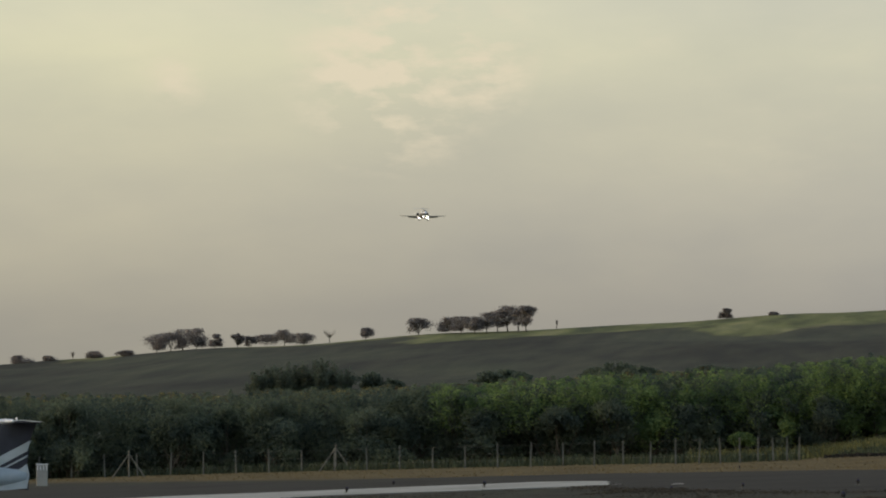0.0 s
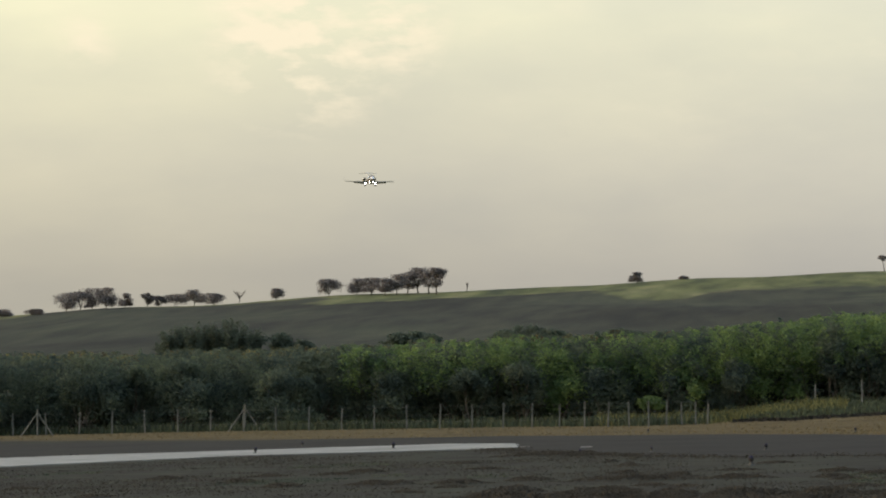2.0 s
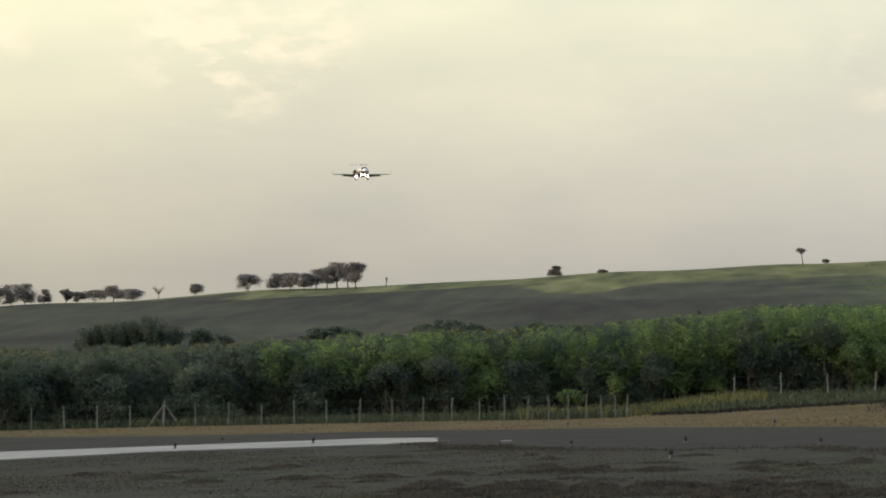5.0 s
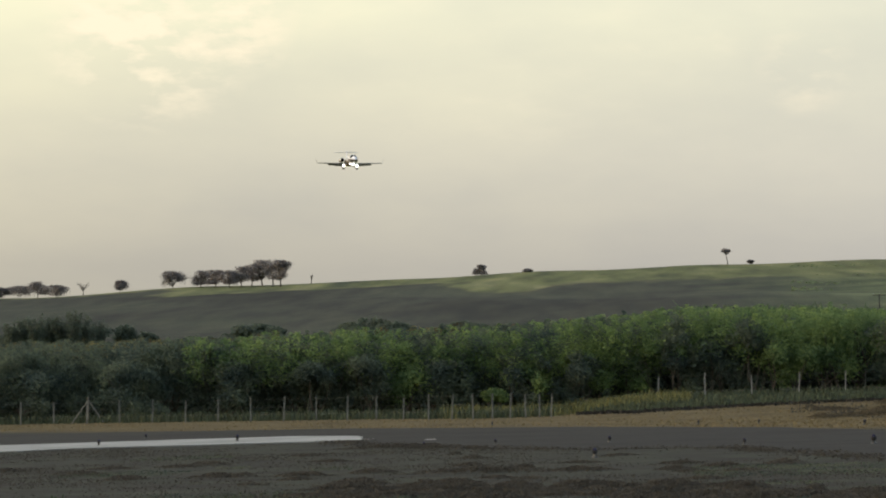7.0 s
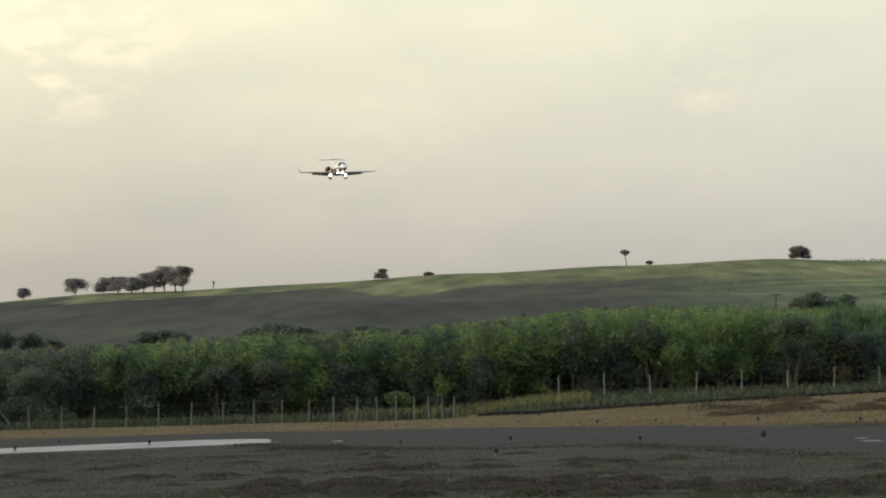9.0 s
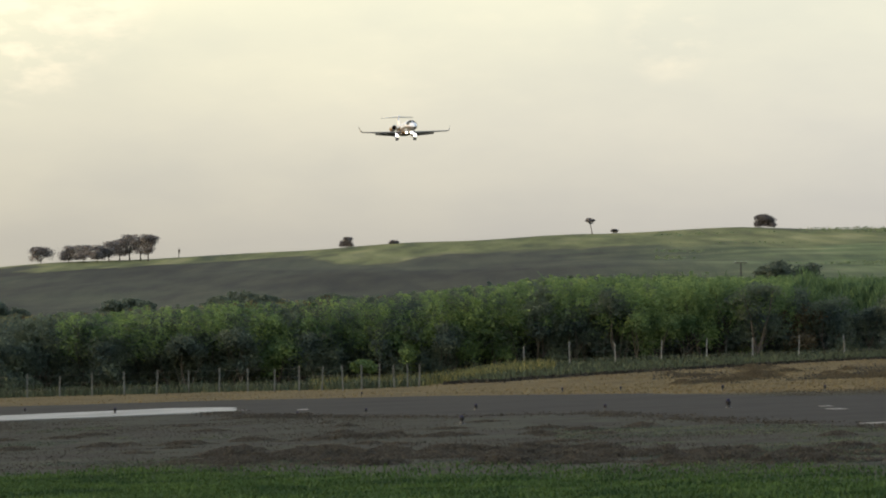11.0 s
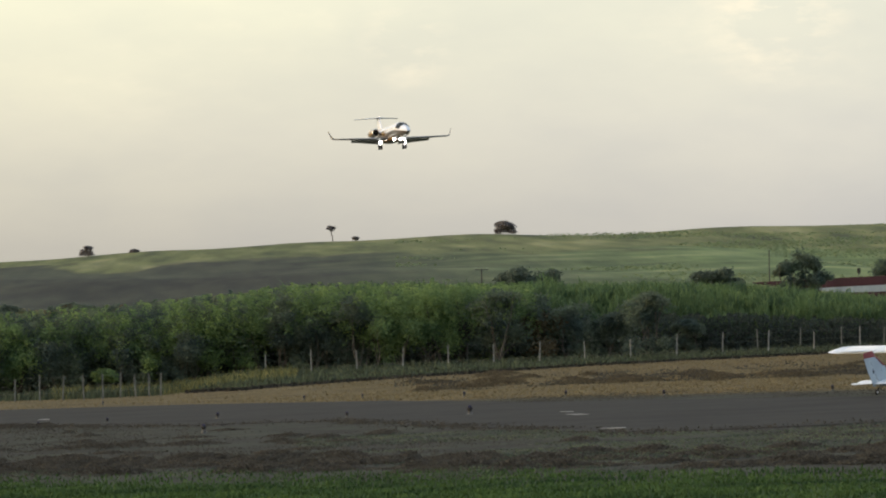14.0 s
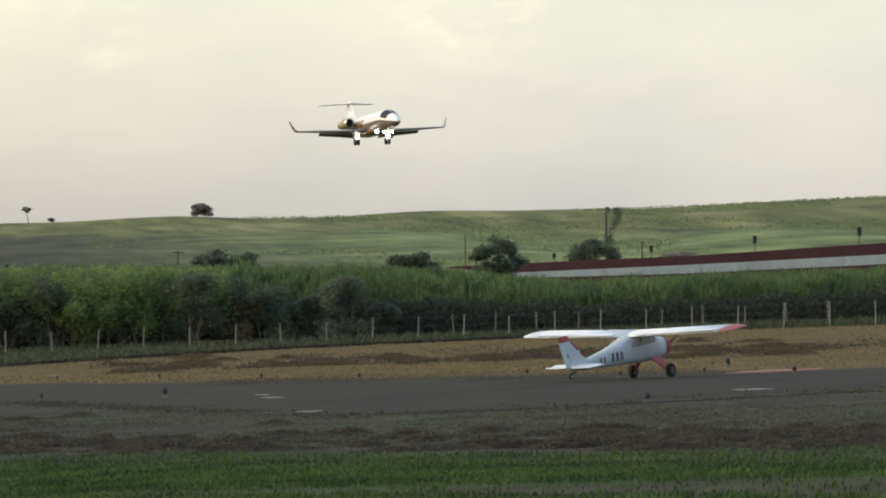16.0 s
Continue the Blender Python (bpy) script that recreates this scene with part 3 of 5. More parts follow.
def leaves(name, pts, size, material, parent=None, seed=0, aspect=0.5, droop=0.0):
    """Small folded leaves, one at each point, turned at random: one mesh of many little pieces."""
    rng = np.random.default_rng(seed)
    n_ = len(pts)
    a = rng.normal(size=(n_, 3))
    a[:, 2] = a[:, 2] * 0.6 - droop
    a /= np.linalg.norm(a, axis=1)[:, None]
    b = np.cross(a, rng.normal(size=(n_, 3)))
    b /= np.linalg.norm(b, axis=1)[:, None]
    s = (size * rng.uniform(0.6, 1.4, n_))[:, None]
    p = np.asarray(pts, float)
    v = np.stack([p - a * s / 2, p + b * s * aspect / 2, p + a * s / 2, p - b * s * aspect / 2], 1).reshape(-1, 3)
    f = np.arange(n_ * 4).reshape(-1, 4)
    me = bpy.data.meshes.new(name)
    me.vertices.add(len(v))
    me.vertices.foreach_set("co", v.ravel())
    me.loops.add(n_ * 4)
    me.loops.foreach_set("vertex_index", f.ravel())
    me.polygons.add(n_)
    me.polygons.foreach_set("loop_start", np.arange(0, n_ * 4, 4))
    me.update(calc_edges=True)
    me.materials.append(material)
    ob = new(name, me)
    if parent:
        ob.parent = parent
    return ob


def blades(name, pts, h, w, lean, material, seed=0, heading=None):
    """Grass-like blades that arch over: two pieces each, tapering."""
    rng = np.random.default_rng(seed)
    n_ = len(pts)
    h = np.broadcast_to(h, n_) * rng.uniform(0.65, 1.25, n_)
    ang = rng.uniform(0, 2 * np.pi, n_)
    d = np.stack([np.cos(ang), np.sin(ang), np.zeros(n_)], 1)
    s = np.stack([-d[:, 1], d[:, 0], np.zeros(n_)], 1) * (np.broadcast_to(w, n_) / 2)[:, None]
    k = (rng.uniform(0.2, 1.0, n_) * lean * h)[:, None]
    p, up = np.asarray(pts, float), np.stack([np.zeros(n_), np.zeros(n_), h], 1)
    m1, m2 = p + up * 0.6 + d * k * 0.35, p + up * (1 - 0.25 * rng.uniform(0, 1, n_))[:, None] + d * k
    v = np.stack([p - s * 0.7, p + s * 0.7, m1 + s, m1 - s, m2 + s * 0.15, m2 - s * 0.15], 1).reshape(-1, 3)
    i = np.arange(n_)[:, None] * 6
    f = np.concatenate([i + np.array([[0, 1, 2, 3]]), i + np.array([[3, 2, 4, 5]])], 1).reshape(-1)
    me = bpy.data.meshes.new(name)
    me.vertices.add(len(v))
    me.vertices.foreach_set("co", v.ravel())
    me.loops.add(n_ * 8)
    me.loops.foreach_set("vertex_index", f)
    me.polygons.add(n_ * 2)
    me.polygons.foreach_set("loop_start", np.arange(0, n_ * 8, 4))
    me.update(calc_edges=True)
    me.materials.append(material)
    return new(name, me)


def limb(bm, a, b, r1, r2, rng, bits=3):
    a, b = Vector(a), Vector(b)
    q = [a.lerp(b, i / bits) + Vector((rng.uniform(-1, 1), rng.uniform(-1, 1), 0)) * (0.06 * (b - a).length if 0 < i < bits else 0) for i in range(bits + 1)]
    for i in range(bits):
        rod(bm, q[i], q[i + 1], r1 + (r2 - r1) * i / bits, r1 + (r2 - r1) * (i + 1) / bits, 6)


def tree(x, y, h, w, seed, bare=0.35, name="tree", leaf="leaf_far", label="", category="tree", density=1.0, leaf_size=0.45, lean=0.0, flat=0.55, group="", sink=0.0, stems=1):
    """A trunk that forks into limbs, each bearing clumps of leaves; bare: the share of the height below the crown."""
    rng = random.Random(seed)
    nrng = np.random.default_rng(seed)
    root = empty(name, Matrix.Translation((x, y, ground_z(x, y) - sink)), label, category, group)
    bm, ends = bmesh.new(), []
    fork = Vector((lean * h * bare, 0, h * bare))
    for s in range(stems):
        off = Vector((rng.uniform(-0.25, 0.25) * w, rng.uniform(-0.2, 0.2) * w, 0)) if stems > 1 else Vector((0, 0, 0))
        limb(bm, off - Vector((0, 0, 0.4)), fork + off, 0.035 * h / stems ** 0.5, 0.022 * h / stems ** 0.5, rng)
        for i in range(max(3, 7 // stems)):
            ang, rad = 2 * math.pi * (i + rng.random()) / max(3, 7 // stems), w * 0.5 * rng.uniform(0.35, 0.85)
            e = Vector((math.cos(ang) * rad + lean * h * 0.7, math.sin(ang) * rad, h * rng.uniform(bare + 0.12 * (1 - bare), 0.92))) + off * 0.5
            limb(bm, fork + off, e, 0.016 * h / stems ** 0.5, 0.006 * h, rng)
            ends.append(e)
    part("trunk", bm, M["bark"], root)
    pts = []
    for e in ends + [Vector((lean * h * 0.8, 0, h * 0.86))]:
        for _ in range(3):
            c = e + Vector((rng.gauss(0, 0.11) * w, rng.gauss(0, 0.11) * w, rng.gauss(0.02, 0.06) * h))
            k = int(70 * density)
            g = nrng.normal(size=(k, 3)) * np.array([0.1 * w, 0.1 * w, 0.1 * w * flat]) + np.array(c)
            pts.append(g)
    pts = np.concatenate(pts)
    arch = 0.05 if leaf == "leaf_far" and bare > 0.1 else 0.14
    keep = (pts[:, 2] > h * bare * 0.85 + 0.05 * h * nrng.random(len(pts))) & (pts[:, 2] < h * (1.0 - arch * ((pts[:, 0] - lean * h * 0.7) / (0.5 * w)) ** 2 + 0.06 * nrng.random(len(pts))))
    leaves("crown", pts[keep], leaf_size, M[leaf], root, seed)
    return root

# ---- trees along the ridge ----
RIDGE_TREES = [  # azimuth, height, width, bare stem, lean
    (-11.35, 2.4, 4.4, 0.05, 0), (-10.95, 1.6, 3.2, 0.05, 0), (-10.3, 1.8, 3.4, 0.1, 0), (-9.85, 1.4, 2.8, 0.1, 0), (-9.42, 4.6, 5.4, 0.3, 0.1), (-9.22, 4.5, 4.6, 0.3, 0), (-9.05, 5.2, 5.2, 0.25, -0.05), (-8.86, 5.2, 4.8, 0.25, 0), (-8.6, 3.6, 3.0, 0.35, 0.05),
    (-8.28, 3.5, 2.1, 0.25, 0), (-8.12, 2.5, 2.6, 0.1, 0), (-7.85, 2.6, 5.5, 0.0, 0), (-7.62, 3.5, 4.6, 0.2, 0.1), (-7.38, 2.6, 5.0, 0.0, 0), (-6.47, 2.9, 3.0, 0.3, 0), (-5.72, 4.4, 4.6, 0.3, 0),
    (-5.33, 4.2, 4.6, 0.3, 0.05), (-5.12, 4.3, 4.4, 0.35, 0), (-4.92, 4.2, 3.8, 0.35, 0), (-4.76, 4.9, 4.4, 0.4, 0.05), (-4.60, 5.1, 4.0, 0.4, 0), (-4.46, 6.1, 5.0, 0.45, -0.05), (-4.31, 6.1, 4.8, 0.42, 0.05), (-4.20, 5.9, 3.4, 0.4, 0.08),
    (-1.36, 2.6, 2.6, 0.25, 0), (-0.70, 1.1, 1.9, 0.1, 0), (2.45, 1.0, 1.8, 0.1, 0)]
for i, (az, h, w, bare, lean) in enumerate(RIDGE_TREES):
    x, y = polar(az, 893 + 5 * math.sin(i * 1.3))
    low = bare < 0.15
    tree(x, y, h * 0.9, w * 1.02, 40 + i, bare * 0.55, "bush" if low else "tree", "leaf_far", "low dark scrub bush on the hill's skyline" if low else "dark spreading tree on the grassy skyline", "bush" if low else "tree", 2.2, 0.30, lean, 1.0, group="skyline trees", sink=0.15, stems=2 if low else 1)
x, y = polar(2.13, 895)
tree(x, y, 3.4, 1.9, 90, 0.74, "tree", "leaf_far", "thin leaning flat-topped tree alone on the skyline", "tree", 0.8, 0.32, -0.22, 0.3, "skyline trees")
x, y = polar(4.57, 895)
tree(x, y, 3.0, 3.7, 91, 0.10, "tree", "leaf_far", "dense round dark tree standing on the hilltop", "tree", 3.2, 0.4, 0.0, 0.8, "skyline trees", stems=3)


def bare_tree(az, h, w, seed):
    rng = random.Random(seed)
    x, y = polar(az, 893)
    ob = empty("bare_tree", Matrix.Translation((x, y, ground_z(x, y))), "leafless grey tree with spreading twigs on the skyline", "tree", "skyline trees")
    bm = bmesh.new()
    limb(bm, (0, 0, -0.3), (0, 0, h * 0.35), 0.09, 0.07, rng)
    part("trunk", bm, M["bark"], ob)
    bm = bmesh.new()
    for i in range(16):
        e = (rng.uniform(-0.5, 0.5) * w, rng.uniform(-0.4, 0.4) * w, h * rng.uniform(0.75, 1.0))
        limb(bm, (0, 0, h * rng.uniform(0.2, 0.4)), e, 0.05, 0.02, rng)
    part("branches", bm, M["bark"], ob)


bare_tree(-6.98, 2.6, 3.2, 7)
bare_tree(-7.3, 2.2, 1.6, 8)
bare_tree(-3.76, 1.9, 0.9, 9)
bare_tree(-10.6, 2.0, 1.5, 10)

# ---- dark trees between the thicket and the hill ----
BACK_TREES = [  # azimuth, distance, height above the ground there, width, elevation of the top
    (-7.85, 453, 4.2, 0.70), (-7.5, 454, 4.2, 0.72), (-7.1, 453, 4.0, 0.74), (-6.75, 455, 3.6, 0.70), (-6.36, 450, 3.4, 0.735), (-6.1, 452, 3.0, 0.64),
    (-4.75, 450, 3.8, 0.75), (-4.5, 452, 4.0, 0.78), (-4.3, 450, 3.2, 0.75), (-3.2, 450, 3.6, 0.80), (-2.9, 452, 4.4, 0.885), (-2.55, 450, 4.0, 0.82), (-1.62, 450, 3.6, 0.83), (-1.4, 452, 3.2, 0.80),
    (4.82, 450, 4.4, 1.27), (5.2, 452, 3.8, 1.255), (7.45, 455, 3.6, 1.19), (7.75, 456, 3.6, 1.235)]
for i, (az, d, w, top) in enumerate(BACK_TREES):
    x, y = polar(az, d)
    h = EYE + d * math.tan(radians(top)) - ground_z(x, y)
    tree(x, y, h, w, 120 + i, 0.12, "tree", "leaf_back", "rounded dark green tree rising behind the cane", "tree", 2.0, 0.42, 0.0, 0.8, "trees behind the cane", stems=3)


def bamboo_clump(az, d, top, seed):
    """A clump of arching canes with drooping narrow leaves."""
    rng = np.random.default_rng(seed)
    x, y = polar(az, d)
    h = EYE + d * math.tan(radians(top)) - ground_z(x, y)
    root = empty("bamboo_clump", Matrix.Translation((x, y, ground_z(x, y))), "feathery dark green bamboo clump behind the thicket", "bamboo", "bamboo clumps")
    bm, pts = bmesh.new(), []
    for k in range(16):
        ang, reach, tall = rng.uniform(0, 2 * np.pi), rng.uniform(0.2, 1.3), h * rng.uniform(0.7, 1.0)
        arc = [Vector((math.cos(ang) * reach * u ** 2, math.sin(ang) * reach * u ** 2, tall * (u - 0.08 * u ** 4) / 0.92)) for u in (0, 0.35, 0.7, 1.0)]
        for a, b in zip(arc, arc[1:]):
            rod(bm, a, b, 0.035, 0.02, 5)
        u = rng.uniform(0.3, 1.02, 150)
        c = np.stack([np.cos(ang) * reach * u ** 2, np.sin(ang) * reach * u ** 2, tall * (u - 0.08 * u ** 4) / 0.92], 1)
        pts.append(c + rng.normal(0, 0.17, c.shape))
    part("canes", bm, M["bark"], root)
    leaves("foliage", np.concatenate(pts), 0.42, M["leaf_back"], root, seed, 0.22, 0.5)


for i, (az, top) in enumerate(((-7.95, 0.80), (-7.78, 0.86), (-7.6, 0.84), (-7.42, 0.90), (-7.24, 0.92), (-7.08, 0.95), (-6.92, 0.86), (-6.74, 0.80))):
    bamboo_clump(az, 447 + 2 * math.sin(i * 2.3), top, 140 + i)
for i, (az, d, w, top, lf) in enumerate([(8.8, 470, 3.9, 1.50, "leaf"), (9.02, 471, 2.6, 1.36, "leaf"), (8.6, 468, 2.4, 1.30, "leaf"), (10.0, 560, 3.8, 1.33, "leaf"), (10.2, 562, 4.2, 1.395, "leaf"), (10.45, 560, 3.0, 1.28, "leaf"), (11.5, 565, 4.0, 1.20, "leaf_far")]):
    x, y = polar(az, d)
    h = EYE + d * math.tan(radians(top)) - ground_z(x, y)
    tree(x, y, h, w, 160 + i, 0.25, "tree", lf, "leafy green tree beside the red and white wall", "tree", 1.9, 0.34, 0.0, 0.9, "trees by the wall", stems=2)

# ---- the red and white wall and its lamps ----


def boundary_wall():
    a, b = polar(8.12, 560), polar(15.6, 396)
    n_pan = 34
    root = empty("boundary_wall", Matrix.Translation((a[0], a[1], 0)), "long wall painted dark red over white, above the cane", "wall")
    for i in range(n_pan):
        p, q = (np.array(a) + (np.array(b) - np.array(a)) * k / n_pan for k in (i, i + 1))
        mid, ang, ln = (p + q) / 2, math.atan2(q[1] - p[1], q[0] - p[0]), float(np.hypot(*(q - p)))
        d, az = float(np.hypot(*mid)), math.degrees(math.atan2(mid[0], mid[1]))
        z = [EYE + d * math.tan(radians(float(np.interp(az, [8.2, 8.7, 11.55, 14.45, 16], e)))) for e in ([1.03, 1.05, 1.157, 1.325, 1.42], [0.90, 0.922, 1.03, 1.16, 1.23], [0.83, 0.848, 0.906, 1.022, 1.08])]
        low = ground_z(*mid) - 0.5
        rot = Matrix.Rotation(ang, 4, "Z")
        c = (mid[0] - a[0], mid[1] - a[1])
        part("red_panel", box(bmesh.new(), (*c, (z[0] + z[1]) / 2), (ln - 0.03, 0.22, z[0] - z[1]), rot), M["wall_red"], root, "dark red painted upper band" if i == 0 else "")
        part("white_panel", box(bmesh.new(), (*c, (z[1] + z[2]) / 2), (ln - 0.03, 0.20, z[1] - z[2]), rot), M["wall_white"], root, "white painted lower band" if i == 0 else "")
        part("footing", box(bmesh.new(), (*c, (z[2] + low) / 2), (ln, 0.16, z[2] - low), rot), M["wall_red"], root)
    return root


boundary_wall()


def signal_lamp(az, d, lo, hi):
    x, y = polar(az, d)
    z0, z1 = EYE + d * math.tan(radians(lo)), EYE + d * math.tan(radians(hi))
    g = ground_z(x, y)
    ob = empty("floodlight", Matrix.Translation((x, y, g)), "black floodlight head on a thin pole behind the wall", "floodlight", "floodlights along the wall")
    hd = max(0.55, (z1 - z0) * 0.45)
    part("pole", rod(bmesh.new(), (0, 0, -0.3), (0, 0, z1 - g - hd * 0.5), 0.07, 0.055), M["stem"], ob)
    part("lamp_head", box(bmesh.new(), (0, 0, z1 - g - hd / 2), (0.42, 0.3, hd), bevel=0.05), M["black"], ob)
    part("bracket", box(bmesh.new(), (0, 0, z1 - g - hd - 0.05), (0.2, 0.16, 0.14), bevel=0.02), M["stem"], ob)


for az, d, lo, hi in ((9.62, 535, 1.05, 1.21), (11.01, 505, 1.11, 1.308), (12.49, 472, 1.19, 1.437), (13.98, 440, 1.28, 1.55)):
    signal_lamp(az, d, lo, hi)


def pole(az, d, lo, hi, r, arms, label, cat="utility pole"):
    x, y = polar(az, d)
    g = ground_z(x, y)
    top = EYE + d * math.tan(radians(hi)) - g
    ob = empty("utility_pole", Matrix.Translation((x, y, g)), label, cat, "poles on the slope")
    part("pole", rod(bmesh.new(), (0, 0, -0.5), (0, 0, top), r, r * 0.7), M["wood"], ob)
    for k, w in arms:
        part("crossarm", box(bmesh.new(), (0, 0, top - k), (w, 0.12, 0.12), bevel=0.02), M["wood"], ob)
        for s in (-0.42, 0.0, 0.42):
            part("insulator", rod(bmesh.new(), (s * w, 0, top - k + 0.05), (s * w, 0, top - k + 0.25), 0.05, 0.03, 6), M["plaster"], ob)
    return ob


pole(4.25, 520, 1.06, 1.275, 0.12, ((0.15, 1.7),), "thin wooden utility pole with a crossarm below the hill")
pole(8.35, 560, 1.2, 1.48, 0.1, (), "thin bare pole standing in the cane field")
pole(10.87, 600, 1.1, 1.37, 0.14, ((0.2, 0.9),), "short dark pole behind the wall")
big = pole(10.36, 620, 1.16, 1.86, 0.22, ((0.3, 1.5), (1.0, 1.0)), "tall dark utility pole with a transformer before the hill")
part("transformer", rod(bmesh.new(), (0.1, -0.35, EYE + 620 * math.tan(radians(1.78)) - ground_z(*polar(10.36, 620))), (0.1, -0.35, EYE + 620 * math.tan(radians(1.86)) - ground_z(*polar(10.36, 620))), 0.35, 0.35, 12), M["stem"], big)


def low_house(az, d, lo, hi, width, label):
    x, y = polar(az, d)
    g = ground_z(x, y)
    ob = empty("shed", Matrix.Translation((x, y, g)), label, "shed")
    top = EYE + d * math.tan(radians(hi)) - g
    part("wall", box(bmesh.new(), (0, 0, top / 2 - 0.3), (width, 2.5, top + 0.3)), M["plaster"], ob)
    part("roof", box(bmesh.new(), (0, 0, top - 0.06), (width + 0.4, 2.9, 0.14), bevel=0.03), M["plaster"], ob)
    part("door", box(bmesh.new(), (width * 0.2, -1.27, top * 0.45), (0.8, 0.05, top * 0.8)), M["stem"], ob)
    return ob


low_house(-4.66, 441, 0.5, 0.56, 3.0, "low pale shed half hidden behind the thicket")
low_house(1.82, 470, 0.96, 1.05, 4.6, "low pale grey wall in the field behind the cane")
signal_lamp(1.82, 465, 0.97, 1.09)

# ---- thicket and cane behind the fence ----


def patch(px, py, scale, seed):
    return np.array([noise.noise((a * scale, b * scale * 0.6, seed)) for a, b in zip(px, py)])


def along(n_, az0, az1, d0, d1, seed):
    rng = np.random.default_rng(seed)
    return rng.uniform(az0, az1, n_), rng.uniform(d0, d1, n_), rng


def clumps(az, rng, scale=1.0, seed=0.0):
    return np.array([noise.noise((a * 1.1 * scale + seed, 3.1, 0.0)) + 0.6 * noise.noise((a * 4.3 * scale + seed, 7.7, 0.0)) for a in az])


def cane_field():
    """Tall cane whose heads make the crest, from the fence back over the slope."""
    n_ = 95000
    az, d, rng = along(n_, -2.5, 16, 341, 402, 5)
    d = 342.5 + (d - 341) * rng.uniform(0, 1, n_) ** 0.45
    a = np.radians(az)
    x, y = d * np.sin(a), d * np.cos(a)
    z = land(x, y)
    crest = EYE + d * np.tan(np.radians(hedge_el(az) + 0.05 * clumps(az, rng)))
    top = np.minimum(crest - z, 3.2 + 3.6 * smooth(341, 352, d))
    top = np.maximum(top, 1.2) * np.where(az > 8.2, 1.0, 1.0)
    h = rng.uniform(0.9, 1.9, n_)
    low = np.where(d < 352, rng.uniform(0.45, 1, n_), rng.uniform(0.8, 1, n_)) ** 0.6
    pz = z + np.maximum(0.0, top - h) * low
    ob = blades("cane_field", np.stack([x, y, pz], 1), h, rng.uniform(0.09, 0.2, n_), 0.75, M["cane"], 11)
    tagged(ob, "dense tall green cane behind the fence", "cane", kind="stuff")
    # the body of leaves beneath the heads, its shade put into a dark colour
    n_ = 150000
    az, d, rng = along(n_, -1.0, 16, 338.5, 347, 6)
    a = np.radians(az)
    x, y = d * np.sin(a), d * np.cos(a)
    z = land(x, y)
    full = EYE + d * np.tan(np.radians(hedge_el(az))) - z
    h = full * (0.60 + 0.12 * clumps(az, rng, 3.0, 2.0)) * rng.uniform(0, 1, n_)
    ob = leaves("cane_stalks", np.stack([x, y, z + h], 1), 0.28, M["cane_shade"], None, 12, 0.35, 0.8)
    tagged(ob, "stalks and lower leaves of the cane, shade in their colour", "cane", kind="stuff")
    # tufted heads that break the crest
    n_ = 2600
    az, u, rng = along(n_, 1.5, 16, 0, 1, 13)
    d = 342 + 56 * u ** 1.2
    a = np.radians(az)
    x, y = d * np.sin(a), d * np.cos(a)
    z = land(x, y)
    top = EYE + d * np.tan(np.radians(hedge_el(az) + 0.05 * clumps(az, rng, 2.0, 1.0))) + rng.normal(0.1, 0.28, n_)
    top = np.where(d < 350, z + (top - z) * rng.uniform(0.6, 1.0, n_), top)
    k = 26
    o = rng.normal(0, 0.42, (n_, k, 3))
    pts = np.stack([x[:, None] + o[:, :, 0], y[:, None] + o[:, :, 1], top[:, None] - 0.9 - np.abs(o[:, :, 2]) * 0.8], -1).reshape(-1, 3)
    ob = blades("cane_heads", pts, rng.uniform(0.5, 1.1, len(pts)), 0.09, 1.1, M["cane"], 14)
    tagged(ob, "arching bright green heads of the cane", "cane", kind="stuff")


def plumes(name, n_, az0, az1, d0, d1, per, size, key, seed, label, front, fade=None, drop=0.0, low=0.0):
    """Scrub as many leafy plumes, each with its own height; front: the share that clothes the face down to the ground."""
    az, u, rng = along(n_, az0, az1, 0, 1, seed)
    if fade:
        ok = rng.uniform(0, 1, n_) < smooth(fade[0], fade[1], az) + 0.05
        az, u = az[ok], u[ok]
        n_ = len(az)
    face = rng.uniform(0, 1, n_) < front
    d = np.where(face, d0 + 6 * u, d0 + 3 + (d1 - d0 - 3) * u ** 1.4)
    a = np.radians(az)
    x, y = d * np.sin(a), d * np.cos(a)
    z = land(x, y)
    crest = EYE + d * np.tan(np.radians(hedge_el(az) + 0.05 * clumps(az, rng, 1.6, 4.0) - drop)) + rng.normal(0, 0.22, n_)
    full = np.maximum(crest - z, 1.0)
    top = np.where(face, 0.8 + (full - 0.8) * rng.uniform(low, 1, n_) ** 0.8, full)
    r = rng.uniform(0.45, 1.05, n_)
    k = per
    off = rng.normal(0, 0.5, (n_, k, 3)) * r[:, None, None]
    drop_ = rng.uniform(0, 1, (n_, k)) ** 1.5 * 1.9 * r[:, None]
    px = x[:, None] + off[:, :, 0] * (0.35 + drop_ / (1.6 * r[:, None]))
    py = y[:, None] + off[:, :, 1] * (0.35 + drop_ / (1.6 * r[:, None]))
    pz = np.maximum(z[:, None] + 0.1, (z + top)[:, None] - drop_)
    ob = leaves(name, np.stack([px, py, pz], -1).reshape(-1, 3), size, M[key], None, seed, 0.42, 0.25)
    return tagged(ob, label, "thicket", kind="stuff")


